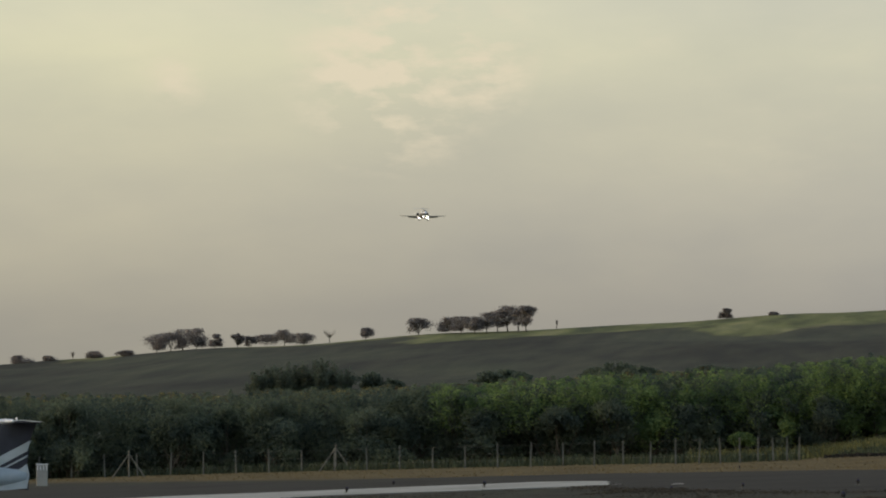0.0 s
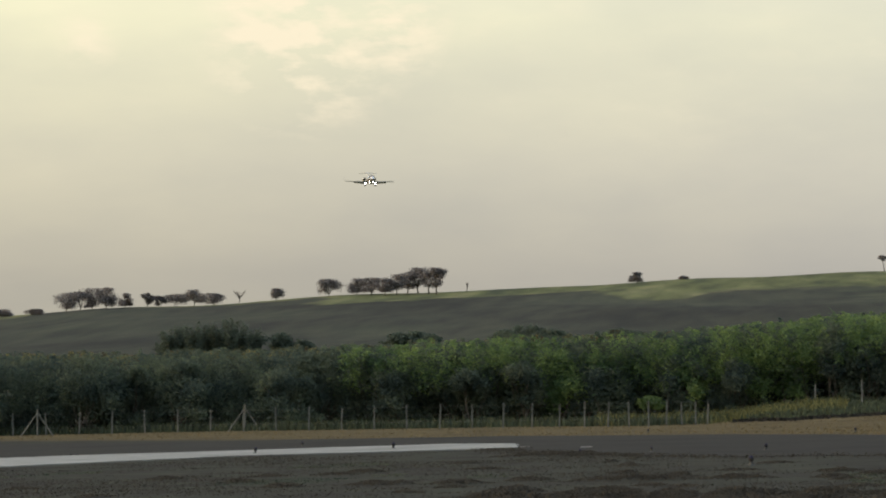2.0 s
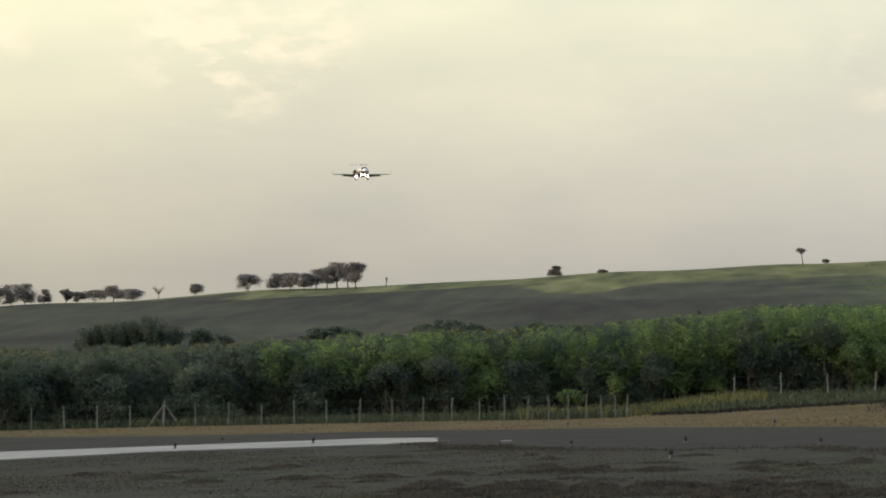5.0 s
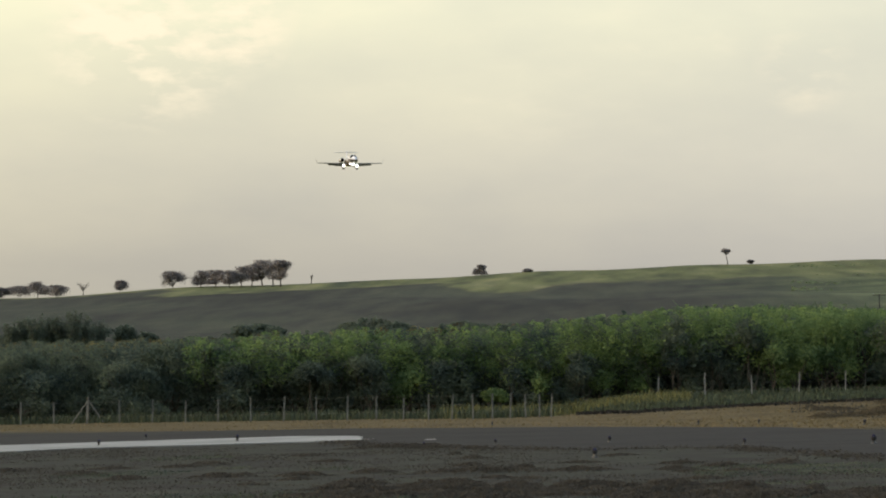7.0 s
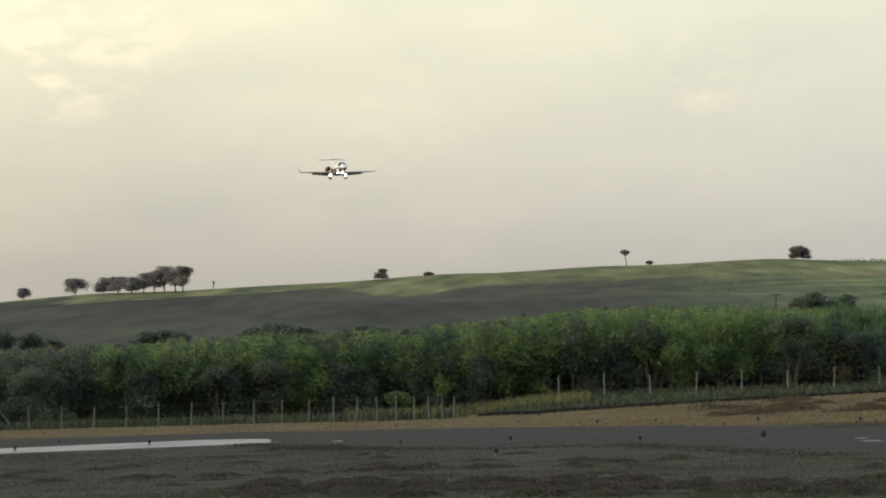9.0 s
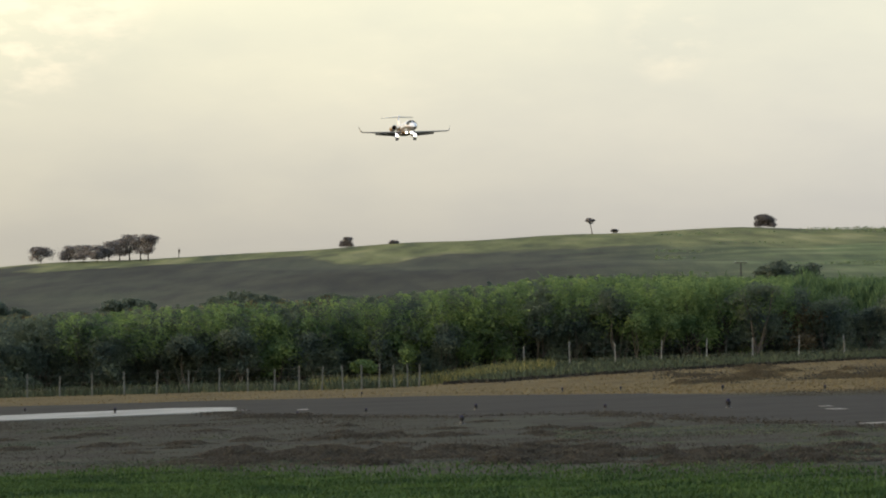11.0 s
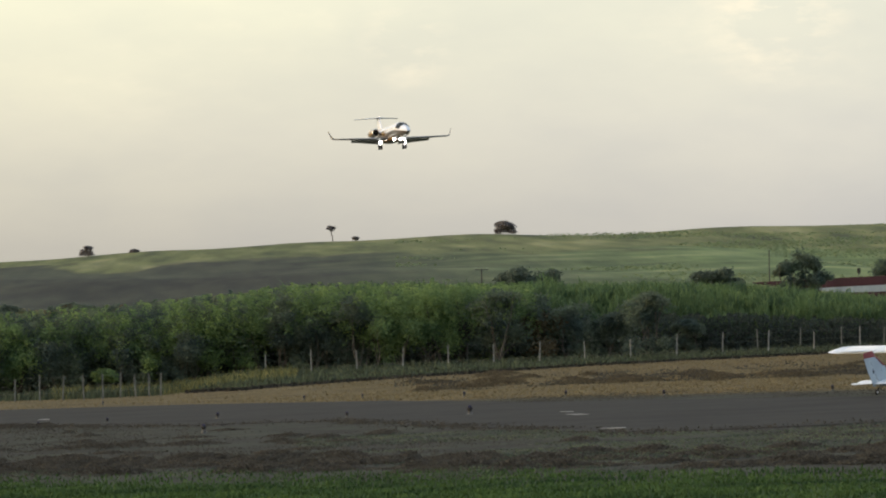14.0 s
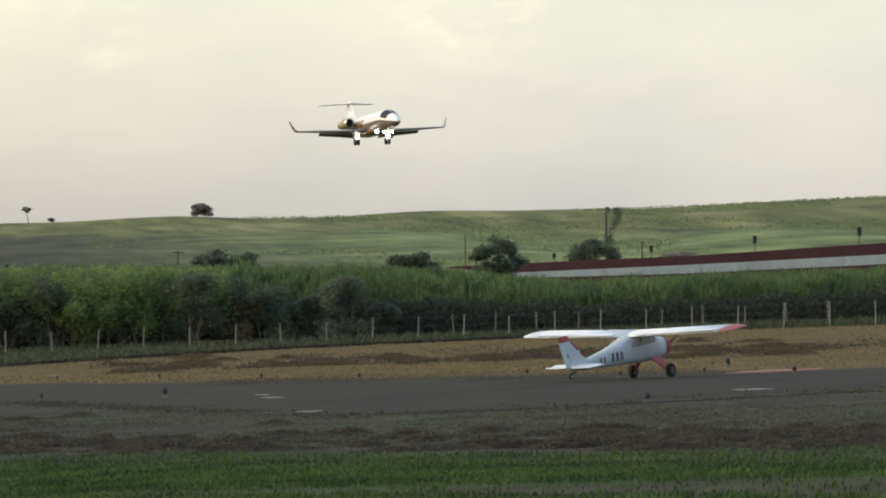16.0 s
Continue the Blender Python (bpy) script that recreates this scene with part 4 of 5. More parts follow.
def thicket():
    """Dense scrub, leafy to the ground, with an uneven crest."""
    plumes("thicket", 4200, -13.5, 3.4, 334, 396, 62, 0.25, "leaf", 21, "dense dark green scrub thicket behind the fence", 0.55, (3.4, -1.0))
    # lighter leaves on the upper half paint in the sun there
    plumes("thicket_tops", 2100, -5.5, 5.0, 333.5, 396, 56, 0.25, "leaf_light", 22, "upper sprays of the thicket, sunlight put into their lighter green", 0.5, low=0.45)
    plumes("thicket_olive_crest", 620, -13.0, -1.2, 338, 392, 40, 0.24, "leaf_olive", 30, "olive brown seeding sprays along the thicket's crest", 0.0)
    plumes("thicket_dry_sprays", 120, -9.5, 0.5, 336, 390, 30, 0.3, "leaf_dry", 23, "dry brownish sprays in the thicket", 0.1)
    # inner growth, with the thicket's inside shade put into its leaf colour
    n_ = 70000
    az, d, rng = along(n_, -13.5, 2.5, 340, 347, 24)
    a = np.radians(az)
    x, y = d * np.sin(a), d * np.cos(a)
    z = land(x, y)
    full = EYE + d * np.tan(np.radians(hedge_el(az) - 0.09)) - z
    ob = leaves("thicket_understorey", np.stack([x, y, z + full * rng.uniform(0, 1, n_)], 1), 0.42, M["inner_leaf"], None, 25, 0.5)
    tagged(ob, "inner growth of the scrub thicket, shade in its leaf colour", "thicket", kind="stuff")


cane_field()
thicket()

# shrubs that stand out along the thicket's edge
SHRUBS = [  # azimuth, distance, height, width, leaf
    (-1.15, 333, 2.0, 1.9, "leaf_light"), (-0.62, 335, 4.6, 3.2, "leaf_light"), (0.05, 334, 4.6, 3.4, "leaf"), (1.0, 336, 5.2, 3.6, "leaf_light"), (1.7, 338, 4.2, 3.0, "leaf"), (2.35, 337, 3.8, 2.6, "leaf"),
    (-1.9, 335, 4.8, 4.0, "leaf"), (-2.9, 334, 5.0, 4.2, "leaf"), (-3.7, 334, 4.4, 3.6, "leaf"), (-2.3, 337, 5.8, 3.6, "leaf_light"), (-4.8, 334, 4.6, 4.0, "leaf"), (-6.3, 333, 4.8, 4.4, "leaf"), (-7.6, 333, 4.4, 4.0, "leaf"), (-9.0, 333, 4.8, 4.6, "leaf"), (-10.6, 333, 4.6, 4.4, "leaf"),
    (5.15, 337, 4.4, 3.6, "leaf_dry"), (4.3, 338, 3.4, 2.4, "leaf"), (7.2, 338, 3.2, 2.6, "leaf")]
for i, (az, d, h, w, lf) in enumerate(SHRUBS):
    x, y = polar(az, d)
    tint = {"leaf_light": "light yellow-green", "leaf": "dark green", "leaf_dry": "dry brownish"}[lf]
    tree(x, y, h, w, 200 + i, 0.1 if h > 2.5 else 0.5, "shrub", lf, tint + " leafy shrub at the thicket's edge", "shrub", 2.4 if h > 2.5 else 0.8, 0.26, 0.0, 0.9, "shrubs at the fence", stems=3)

_srng = random.Random(5)
for i in range(38):
    az = -13 + i * 0.53 + _srng.uniform(-0.2, 0.2)
    d = _srng.uniform(333.5, 338.5)
    x, y = polar(az, d)
    full = EYE + d * math.tan(radians(float(hedge_el(az)))) - ground_z(x, y)
    lf = "leaf_light" if -3.2 < az < 4.5 and _srng.random() < 0.7 else "leaf"
    tree(x, y, full * _srng.uniform(0.62, 1.0), _srng.uniform(2.6, 4.8), 500 + i, 0.06, "shrub", lf, ("light" if lf == "leaf_light" else "dark") + " green leafy shrub in the thicket", "shrub", 2.6, 0.25, _srng.uniform(-0.08, 0.08), 0.95, "shrubs at the fence", stems=3)


def gully():
    """A line of dark scrub down the hillside between two cane fields."""
    rng = np.random.default_rng(61)
    n_ = 1500
    d = rng.uniform(600, 893, n_)
    az = 10.45 + 0.06 * np.sin(d / 60) + rng.normal(0, 0.035, n_)
    x, y = d * np.sin(np.radians(az)), d * np.cos(np.radians(az))
    ob = leaves("gully_scrub", np.stack([x, y, land(x, y) + rng.uniform(0, 0.35, n_)], 1), 0.35, M["scrub"], None, 62, 0.5)
    tagged(ob, "line of dark scrub down the hillside", "scrub", kind="stuff")


gully()


def hill_cane():
    """Ripening cane and pasture tufts in uneven strips over the right of the hill."""
    az, d, rng = along(60000, 3.0, 16, 520, 896, 63)
    x, y = d * np.sin(np.radians(az)), d * np.cos(np.radians(az))
    strip = np.array([noise.noise((a * 0.35, b * 0.035, 2.5)) for a, b in zip(az, d)])
    ok = (strip + 0.55 * smooth(4.0, 9.0, az) > rng.uniform(-0.1, 0.85, len(x)))
    x, y = x[ok], y[ok]
    ob = blades("hill_cane", np.stack([x, y, land(x, y)], 1), rng.uniform(0.08, 0.26, len(x)), 0.6, 1.0, M["hill_cane"], 64)
    tagged(ob, "pale green strips of cane on the hillside", "cane", kind="stuff")


hill_cane()

# ---- grass, hay and weeds ----


def scatter(n_, x0, x1, y0, y1, seed):
    rng = np.random.default_rng(seed)
    return rng.uniform(x0, x1, n_), rng.uniform(y0, y1, n_), rng


def inside(px, py, poly):
    hit = np.zeros(len(px), bool)
    for (x0, y0), (x1, y1) in zip(poly, poly[1:] + poly[:1]):
        c = ((y0 > py) != (y1 > py)) & (px < (x1 - x0) * (py - y0) / (y1 - y0 + 1e-9) + x0)
        hit ^= c
    return hit


def lawn():
    x, y, rng = scatter(200000, -12, 22, 44, 98, 31)
    s = y + 1.16 * x
    ok = (smooth(82, 69, s + 6 * patch(x, y, 0.25, 2.0)) > rng.uniform(0, 1, len(x)) ** 1.5) & (np.abs(np.degrees(np.arctan2(x, y)) - 3) < 15)
    ok &= (s > 60 + 0.6 * x) | (rng.uniform(0, 1, len(x)) < 0.15) | (s < 61.3)
    x, y = x[ok], y[ok]
    ob = blades("lawn", np.stack([x, y, land(x, y)], 1), 0.075 + 0.035 * patch(x, y, 0.5, 1.0), 0.03, 0.9, M["grass"], 32)
    tagged(ob, "short fresh green grass along the airfield", "grass", kind="stuff")


def mown_field():
    """Cut and flattened grass: small scraps that lie thicker on low hummocks."""
    x, y, rng = scatter(330000, -34, 34, 62, 190, 33)
    s = y + 1.16 * x
    k = patch(x, y, 0.14, 5.0) + 0.7 * patch(x, y, 0.5, 6.0)
    ok = (s > 77) & ~inside(x, y, ASPHALT) & ~inside(x, y, CONCRETE) & (y < 188) & (np.abs(np.degrees(np.arctan2(x, y)) - 2) < 13.5) & (k + 0.25 * np.exp(-((s - 90) / 9) ** 2) > rng.uniform(-0.35, 0.6, len(x)))
    x, y, k = x[ok], y[ok], k[ok]
    z = land(x, y) + (0.02 + 0.07 * np.clip(k, 0, 1)) * rng.uniform(0, 1, len(x))
    ob = leaves("mown_grass", np.stack([x, y, z], 1), 0.065, M["hay"], None, 34, 0.35)
    tagged(ob, "mown withered brown grass between lawn and asphalt", "grass", kind="stuff")
    x, y, rng = scatter(260000, -34, 34, 66, 150, 35)
    s = y + 1.16 * x
    k = patch(x, y, 0.09, 9.0) + 0.5 * patch(x, y, 0.4, 9.5)
    strip = (x > 3) & (s > 99)
    ok = (s > 78) & ~inside(x, y, ASPHALT) & ~inside(x, y, CONCRETE) & (k > np.where(strip & (s < 123), -0.12, 0.34)) & (np.abs(np.degrees(np.arctan2(x, y)) - 2) < 13.5)
    x, y, k = x[ok], y[ok], k[ok]
    z = land(x, y) + (0.03 + 0.10 * np.clip(k, 0, 1)) * rng.uniform(0, 1, len(x))
    ob = leaves("weeds", np.stack([x, y, z], 1), 0.06, M["weed"], None, 36, 0.4)
    tagged(ob, "patches of low grey-green weeds in the mown grass", "weeds", kind="stuff")


def edge_tufts():
    """Low grass and grit creeping over the asphalt's worn edges."""
    rng = np.random.default_rng(71)
    px, py = [], []
    for (x0, y0), (x1, y1) in zip(ASPHALT[2:12], ASPHALT[3:13]):
        k = int(90 * math.hypot(x1 - x0, y1 - y0))
        u = rng.uniform(0, 1, k)
        px.append(x0 + (x1 - x0) * u + rng.normal(0, 0.5, k))
        py.append(y0 + (y1 - y0) * u + rng.normal(0, 2.2, k))
    px, py = np.concatenate(px), np.concatenate(py)
    ok = ~inside(px, py, CONCRETE) & (patch(px, py, 0.35, 3.3) > rng.uniform(-0.5, 0.5, len(px)))
    px, py = px[ok], py[ok]
    ob = leaves("edge_grass", np.stack([px, py, land(px, py) + rng.uniform(0.02, 0.06, len(px))], 1), 0.12, M["hay"], None, 72, 0.35)
    tagged(ob, "withered grass creeping over the asphalt's edge", "grass", kind="stuff")


edge_tufts()


HEAPS = [  # x, y, width of the single heaps that stand out
    (-11.8, 132.3, 1.1), (-7.4, 113.0, 1.3), (-5.6, 115.2, 1.1), (-2.5, 112.5, 3.2), (-9.7, 113.8, 1.5), (-3.6, 152.7, 0.7), (-1.2, 164.7, 0.9), (6.2, 152.7, 1.0),
    (4.0, 113.9, 1.0), (5.7, 115.9, 0.7), (2.7, 111.3, 0.8), (0.2, 112.4, 1.4), (-3.2, 121.8, 0.7), (-3.3, 134.2, 0.6), (-1.6, 117.2, 0.8), (-3.5, 90.4, 0.8),
    (-4.9, 93.4, 1.1), (-14.4, 120.7, 1.0), (-12.3, 113.2, 1.0), (-17.6, 127.7, 0.9), (3.0, 118.7, 1.0), (6.0, 118.2, 0.7), (-6.6, 158.0, 4.0), (9.8, 97.4, 0.7)]


def mown_hay():
    """Low dark heaps of cut grass: single ones over the field, a loose band of them along the lawn."""
    rnd, pts, bank = random.Random(77), [], []
    spots = [(x, y, w, 1.4, 0.10 + 0.025 * w) for x, y, w in HEAPS]
    for i in range(170):
        x, s = rnd.uniform(-6, 19), 83 + 14 * rnd.random()
        spots.append((x, s - 1.16 * x, rnd.uniform(0.4, 1.6), 0.9, rnd.uniform(0.07, 0.2)))
    for i in range(18):
        spots.append((rnd.uniform(-26, 8), rnd.uniform(100, 150), rnd.uniform(0.4, 1.1), 1.2, rnd.uniform(0.04, 0.10)))
    for i in range(70):
        az = rnd.uniform(3.2, 13.5)
        x, y = polar(az, 262 - 2.2 * az + rnd.gauss(0, 13))
        spots.append((x, y, rnd.uniform(0.9, 3.2), 2.5, rnd.uniform(0.15, 0.36)))
    for i, (x, y, w, d, h) in enumerate(spots):
        if y + 1.16 * x < 81 or inside(np.array([x]), np.array([y]), ASPHALT)[0]:
            continue
        rng = np.random.default_rng(300 + i)
        n_ = int(900 * w) + 250
        u, v = rng.normal(0, 0.30, n_), rng.normal(0, 0.30, n_)
        lump = np.array([noise.noise((a * w * 2.2, b, 5.0 + i)) for a, b in zip(u, v)])
        r = np.clip(1 - (u * u + v * v) * 1.9 + 0.5 * lump, 0, 1)
        px, py = x + u * w, y + v * d
        (bank if d == 2.5 else pts).append(np.stack([px, py, land(px, py) + r * h * rng.uniform(0.45, 1.0, n_)], 1))
    ob = leaves("mown_hay", np.concatenate(pts), 0.085, M["heap"], None, 78, 0.3)
    tagged(ob, "low raked heaps of brown mown grass", "hay", kind="stuff")
    ob = leaves("bank_hay", np.concatenate(bank), 0.13, M["bank_hay"], None, 79, 0.3)
    tagged(ob, "uneven rows of cut dry grass on the bank", "hay", kind="stuff")


mown_hay()


def bank_grass():
    x, y, rng = scatter(200000, -75, 95, 150, 326, 41)
    az = np.degrees(np.arctan2(x, y))
    k = patch(x, y, 0.06, 3.0)
    ok = ~inside(x, y, ASPHALT) & (np.hypot(x, y) < 324) & (az > -13) & (az < 16) & (0.0145 * x + 0.01 * y > 2.08) & (k > rng.uniform(-0.8, 0.3, len(x))) & (rng.uniform(0, 1, len(x)) < 0.3 + 0.7 * smooth(-2, 14, x))
    x, y, k = x[ok], y[ok], k[ok]
    z = land(x, y) + (0.04 + 0.14 * np.clip(patch(x, y, 0.25, 1.5), 0, 1)) * rng.uniform(0, 1, len(x))
    ob = leaves("dry_grass", np.stack([x, y, z], 1), 0.16, M["straw"], None, 42, 0.35)
    tagged(ob, "dry golden grass on the bank before the fence", "grass", kind="stuff")
    x, y, rng = scatter(130000, 8, 95, 190, 312, 43)
    az, d = np.degrees(np.arctan2(x, y)), np.hypot(x, y)
    band = np.exp(-((d - (262 - 2.2 * az)) / 16) ** 2)
    ok = (az > 3) & (az < 16) & (patch(x, y, 0.12, 8.0) + 0.5 * patch(x, y, 0.4, 8.0) > 0.30 - 0.35 * band) & (band > 0.15) & ~inside(x, y, ASPHALT)
    x, y = x[ok], y[ok]
    lump = np.clip(patch(x, y, 0.45, 8.6) + 0.25, 0, 1)
    ob = leaves("mown_windrow", np.stack([x, y, land(x, y) + (0.06 + 0.62 * lump) * rng.uniform(0.2, 1, len(x))], 1), 0.16, M["hay"], None, 44, 0.35)
    tagged(ob, "dark windrows of cut grass on the dry bank", "grass", kind="stuff")
    # weeds at the foot of the fences
    az, d, rng = along(26000, -13, 16, 0, 1, 45)
    line = np.where(az > 0.8, 329.0, np.interp(az, [-12.5, -7.5, -4.6, -2.6, -1.36, -0.35, 0.8], [338, 328, 309, 299, 286, 290, 326]))
    d = line + rng.normal(2.5, 2.2, len(az))
    a = np.radians(az)
    x, y = d * np.sin(a), d * np.cos(a)
    ob = blades("fence_weeds", np.stack([x, y, land(x, y)], 1), rng.uniform(0.3, 0.9, len(az)), 0.07, 0.6, M["bank_weed"], 46)
    tagged(ob, "rank weeds growing along the fence", "weeds", kind="stuff")
    # weeds between the lip of the bank and the fence
    az, u, rng = along(30000, 0.1, 11.5, 0, 1, 49)
    lip = np.interp(az, [0.1, 0.8, 3, 6, 9, 11.5], [292, 268, 284, 304, 318, 326])
    d = lip + (328 - lip) * u ** 1.2
    a = np.radians(az)
    x, y = d * np.sin(a), d * np.cos(a)
    ob = blades("bank_weeds", np.stack([x, y, land(x, y)], 1), rng.uniform(0.15, 0.55, len(az)), 0.09, 0.6, M["bank_weed"], 50)
    tagged(ob, "dark green weeds on the bank before the fence", "weeds", kind="stuff")
    # dark litter along the lip
    az, u, rng = along(9000, 0.0, 11.5, 0, 1, 51)
    d = np.interp(az, [0.0, 0.8, 3, 6, 9, 11.5], [286, 268, 284, 304, 318, 326]) + rng.normal(0, 1.6, len(az))
    a = np.radians(az)
    x, y = d * np.sin(a), d * np.cos(a)
    ob = leaves("lip_litter", np.stack([x, y, land(x, y) + rng.uniform(0, 0.16, len(az))], 1), 0.25, M["litter"], None, 52, 0.4)
    tagged(ob, "dark plant litter along the lip of the bank", "litter", kind="stuff")
    az, d, rng = along(4500, -1.9, 1.6, 288, 326, 47)
    a = np.radians(az)
    x, y = d * np.sin(a), d * np.cos(a)
    ob = blades("tall_weeds", np.stack([x, y, land(x, y)], 1), rng.uniform(0.3, 1.0, len(az)), 0.06, 0.6, M["straw_green"], 48)
    tagged(ob, "yellowed tall weeds at the fence corner", "weeds", kind="stuff")


lawn()
mown_field()
bank_grass()

# ---- aircraft ----


def wheel(parent, x, y, z, r, w, name="wheel", hub="gear"):
    bm = bmesh.new()
    prof = [(-w / 2, r * 0.55), (-w / 2, r * 0.88), (-w * 0.32, r), (w * 0.32, r), (w / 2, r * 0.88), (w / 2, r * 0.55)]
    loft(bm, [[(x + px, y + pr * math.cos(2 * math.pi * i / 18), z + pr * math.sin(2 * math.pi * i / 18)) for i in range(18)] for px, pr in prof])
    ob = part(name, bm, M["tyre"], parent, "black rubber tyre")
    bm = bmesh.new()
    rod(bm, (x - w * 0.54, y, z), (x + w * 0.54, y, z), r * 0.5, r * 0.5, 12)
    part("rim", bm, M[hub], ob)
    return ob


def mirror_x(sections):
    return [(-s[0], *s[1:]) for s in sections]


def business_jet():
    ob = empty("business_jet", Matrix(), "white twin-engine business jet landing with gear and flaps down", "jet")
    st = [(8.55, 0.30, 0.03, 0.03), (8.35, 0.33, 0.22, 0.20), (7.9, 0.38, 0.42, 0.38), (7.2, 0.47, 0.62, 0.56), (6.4, 0.58, 0.76, 0.72), (5.6, 0.68, 0.84, 0.86), (4.6, 0.72, 0.88, 0.90), (0.0, 0.72, 0.88, 0.90), (-2.8, 0.74, 0.87, 0.88),
          (-4.6, 0.84, 0.74, 0.76), (-6.2, 1.0, 0.52, 0.56), (-7.6, 1.16, 0.28, 0.34), (-8.3, 1.25, 0.1, 0.14)]
    bm = loft(bmesh.new(), body_rings(st, 24))
    bmesh.ops.recalc_face_normals(bm, faces=bm.faces)
    bm.normal_update()
    # downward faces take the shade colour, rear flanks the golden light
    for f in bm.faces:
        y = f.calc_center_median().y
        if f.normal.z < (-0.12 if y > 1 else -0.2):
            f.material_index = 1
        elif f.normal.z < 0.45 and y < 1:
            f.material_index = 2
    part("fuselage", bm, [M["white"], M["belly_shade"], M["gold_light"]], ob, smooth_faces=True)
    # dark wrap-round windscreen, set just proud of the nose
    for s in (-1, 1):
        bm = bmesh.new()
        rings = []
        for y, zc, w, h in [(6.95, 0.505, 0.665, 0.61)] + st[4:6]:
            rings.append([(s * (w + 0.012) * math.cos(a), y + 0.75 * (math.sin(a) < 0.85) * 0.0 - 0.0, zc + (h + 0.012) * math.sin(a)) for a in [radians(k) for k in (14, 30, 46, 62, 76, 87)]])
        loft(bm, rings, closed=False)
        part("windscreen_pane", bm, M["window"], ob, "dark windscreen glass")
        for k in range(5):
            bm = bmesh.new()
            y0 = 3.6 - 1.05 * k
            ring = [(s * 0.895 * math.cos(a), y0 + dy, 0.72 + 0.915 * math.sin(a)) for a, dy in [(radians(8 + 11 * (1 + math.sin(t))), 0.17 * math.cos(t)) for t in [2 * math.pi * j / 10 for j in range(10)]]]
            bm.faces.new([bm.verts.new(p) for p in ring])
            part("cabin_window", bm, M["cabin_glass"], ob)
    # belly fairing
    bm = loft(bmesh.new(), body_rings([(3.0, 0.05, 0.2, 0.1), (2.2, 0.0, 0.8, 0.28), (0.5, -0.04, 1.0, 0.32), (-2.0, -0.02, 0.95, 0.30), (-3.6, 0.12, 0.3, 0.12)], 16))
    part("belly_fairing", bm, M["gold_light"], ob, smooth_faces=True)
    # wings, flaps, winglets
    dih = math.tan(radians(2.5))
    for s in (1, -1):
        sec = [(s * x, 1.55 - x * 0.24, x * dih, c, t, 1.0) for x, c, t in ((0.5, 2.75, 0.13), (2.6, 2.05, 0.12), (5.0, 1.5, 0.11), (6.75, 1.1, 0.10))]
        part("wing", wing_bm(sec), M["wing_shade"], ob, smooth_faces=True)
        flap = [(s * x, 1.55 - x * 0.24 - c * 0.93, x * dih - 0.06, c * 0.30, 0.12, 28.0) for x, c in ((1.0, 2.6), (2.6, 2.05), (4.6, 1.58))]
        part("flap", wing_bm(flap), M["wing_shade"], ob, "lowered landing flap")
        wl = [(s * 6.72, -0.07, 6.75 * dih - 0.01, 1.12, 0.09, 0), (s * 6.9, -0.30, 6.75 * dih + 0.10, 0.95, 0.08, 0), (s * 7.05, -0.60, 6.75 * dih + 0.42, 0.75, 0.08, 0), (s * 7.28, -1.02, 6.75 * dih + 0.98, 0.36, 0.08, 0)]
        part("winglet", wing_bm(wl), M["wing_shade"], ob)
        # engine nacelle with its dark intake
        prof = [(-2.2, 0.38), (-2.28, 0.43), (-2.6, 0.47), (-3.6, 0.48), (-4.6, 0.41), (-5.4, 0.30)]
        bm = bmesh.new()
        cx, cz = s * 1.46, 1.08
        loft(bm, [[(cx + r * math.cos(2 * math.pi * i / 20), y, cz + r * math.sin(2 * math.pi * i / 20)) for i in range(20)] for y, r in [(-3.0, 0.33), (-2.4, 0.35)] + prof])
        bmesh.ops.recalc_face_normals(bm, faces=bm.faces)
        eng = part("engine_nacelle", bm, M["nacelle"], ob, smooth_faces=True)
        part("intake_lip", loft(bmesh.new(), [[(cx + r * math.cos(2 * math.pi * i / 20), y, cz + r * math.sin(2 * math.pi * i / 20)) for i in range(20)] for y, r in ((-2.19, 0.35), (-2.14, 0.38), (-2.22, 0.43), (-2.34, 0.45))], caps=False), M["metal"], eng, "polished intake lip")
        part("fan", rod(bmesh.new(), (cx, -2.62, cz), (cx, -2.5, cz), 0.34, 0.34, 20), M["black"], eng, "dark fan face")
        part("pylon", box(bmesh.new(), (s * 0.93, -3.7, 1.05), (0.62, 1.9, 0.16), bevel=0.05), M["white"], ob)
        # main gear
        leg = part("main_gear_leg", rod(bmesh.new(), (s * 1.42, -0.35, 0.1), (s * 1.42, -0.25, -0.8), 0.075, 0.06), M["gear"], ob)
        for k in (-0.14, 0.14):
            wheel(ob, s * 1.42 + k, -0.25, -0.82, 0.29, 0.17)
        part("gear_door", box(bmesh.new(), (s * 1.62, -0.3, -0.32), (0.04, 0.62, 0.66), bevel=0.01), M["white"], ob)
        ball_bm = bmesh.new()
        ball(ball_bm, (s * 1.40, 0.0, -0.30), (0.15, 0.09, 0.22))
        part("landing_light", ball_bm, M["lamp"], ob, "shining landing light on the gear leg")
        ball_bm = bmesh.new()
        ball(ball_bm, (s * 0.36, 2.75, -0.16), (0.15, 0.08, 0.15))
        part("landing_light", ball_bm, M["lamp"], ob, "shining wing-root light")
        part("tailplane", wing_bm([(s * x, -6.75 - x * 0.62, 3.18, c, 0.09, 0) for x, c in ((0.0, 1.35), (1.2, 1.05), (2.55, 0.7))]), M["gear"], ob)
        part("ventral_fin", wing_bm([(s * (0.25 + 0.35 * k), -6.2 - 0.7 * k, 0.72 - 0.45 * k, 1.6 - 0.7 * k, 0.05, 0) for k in (0, 1)]), M["white"], ob)
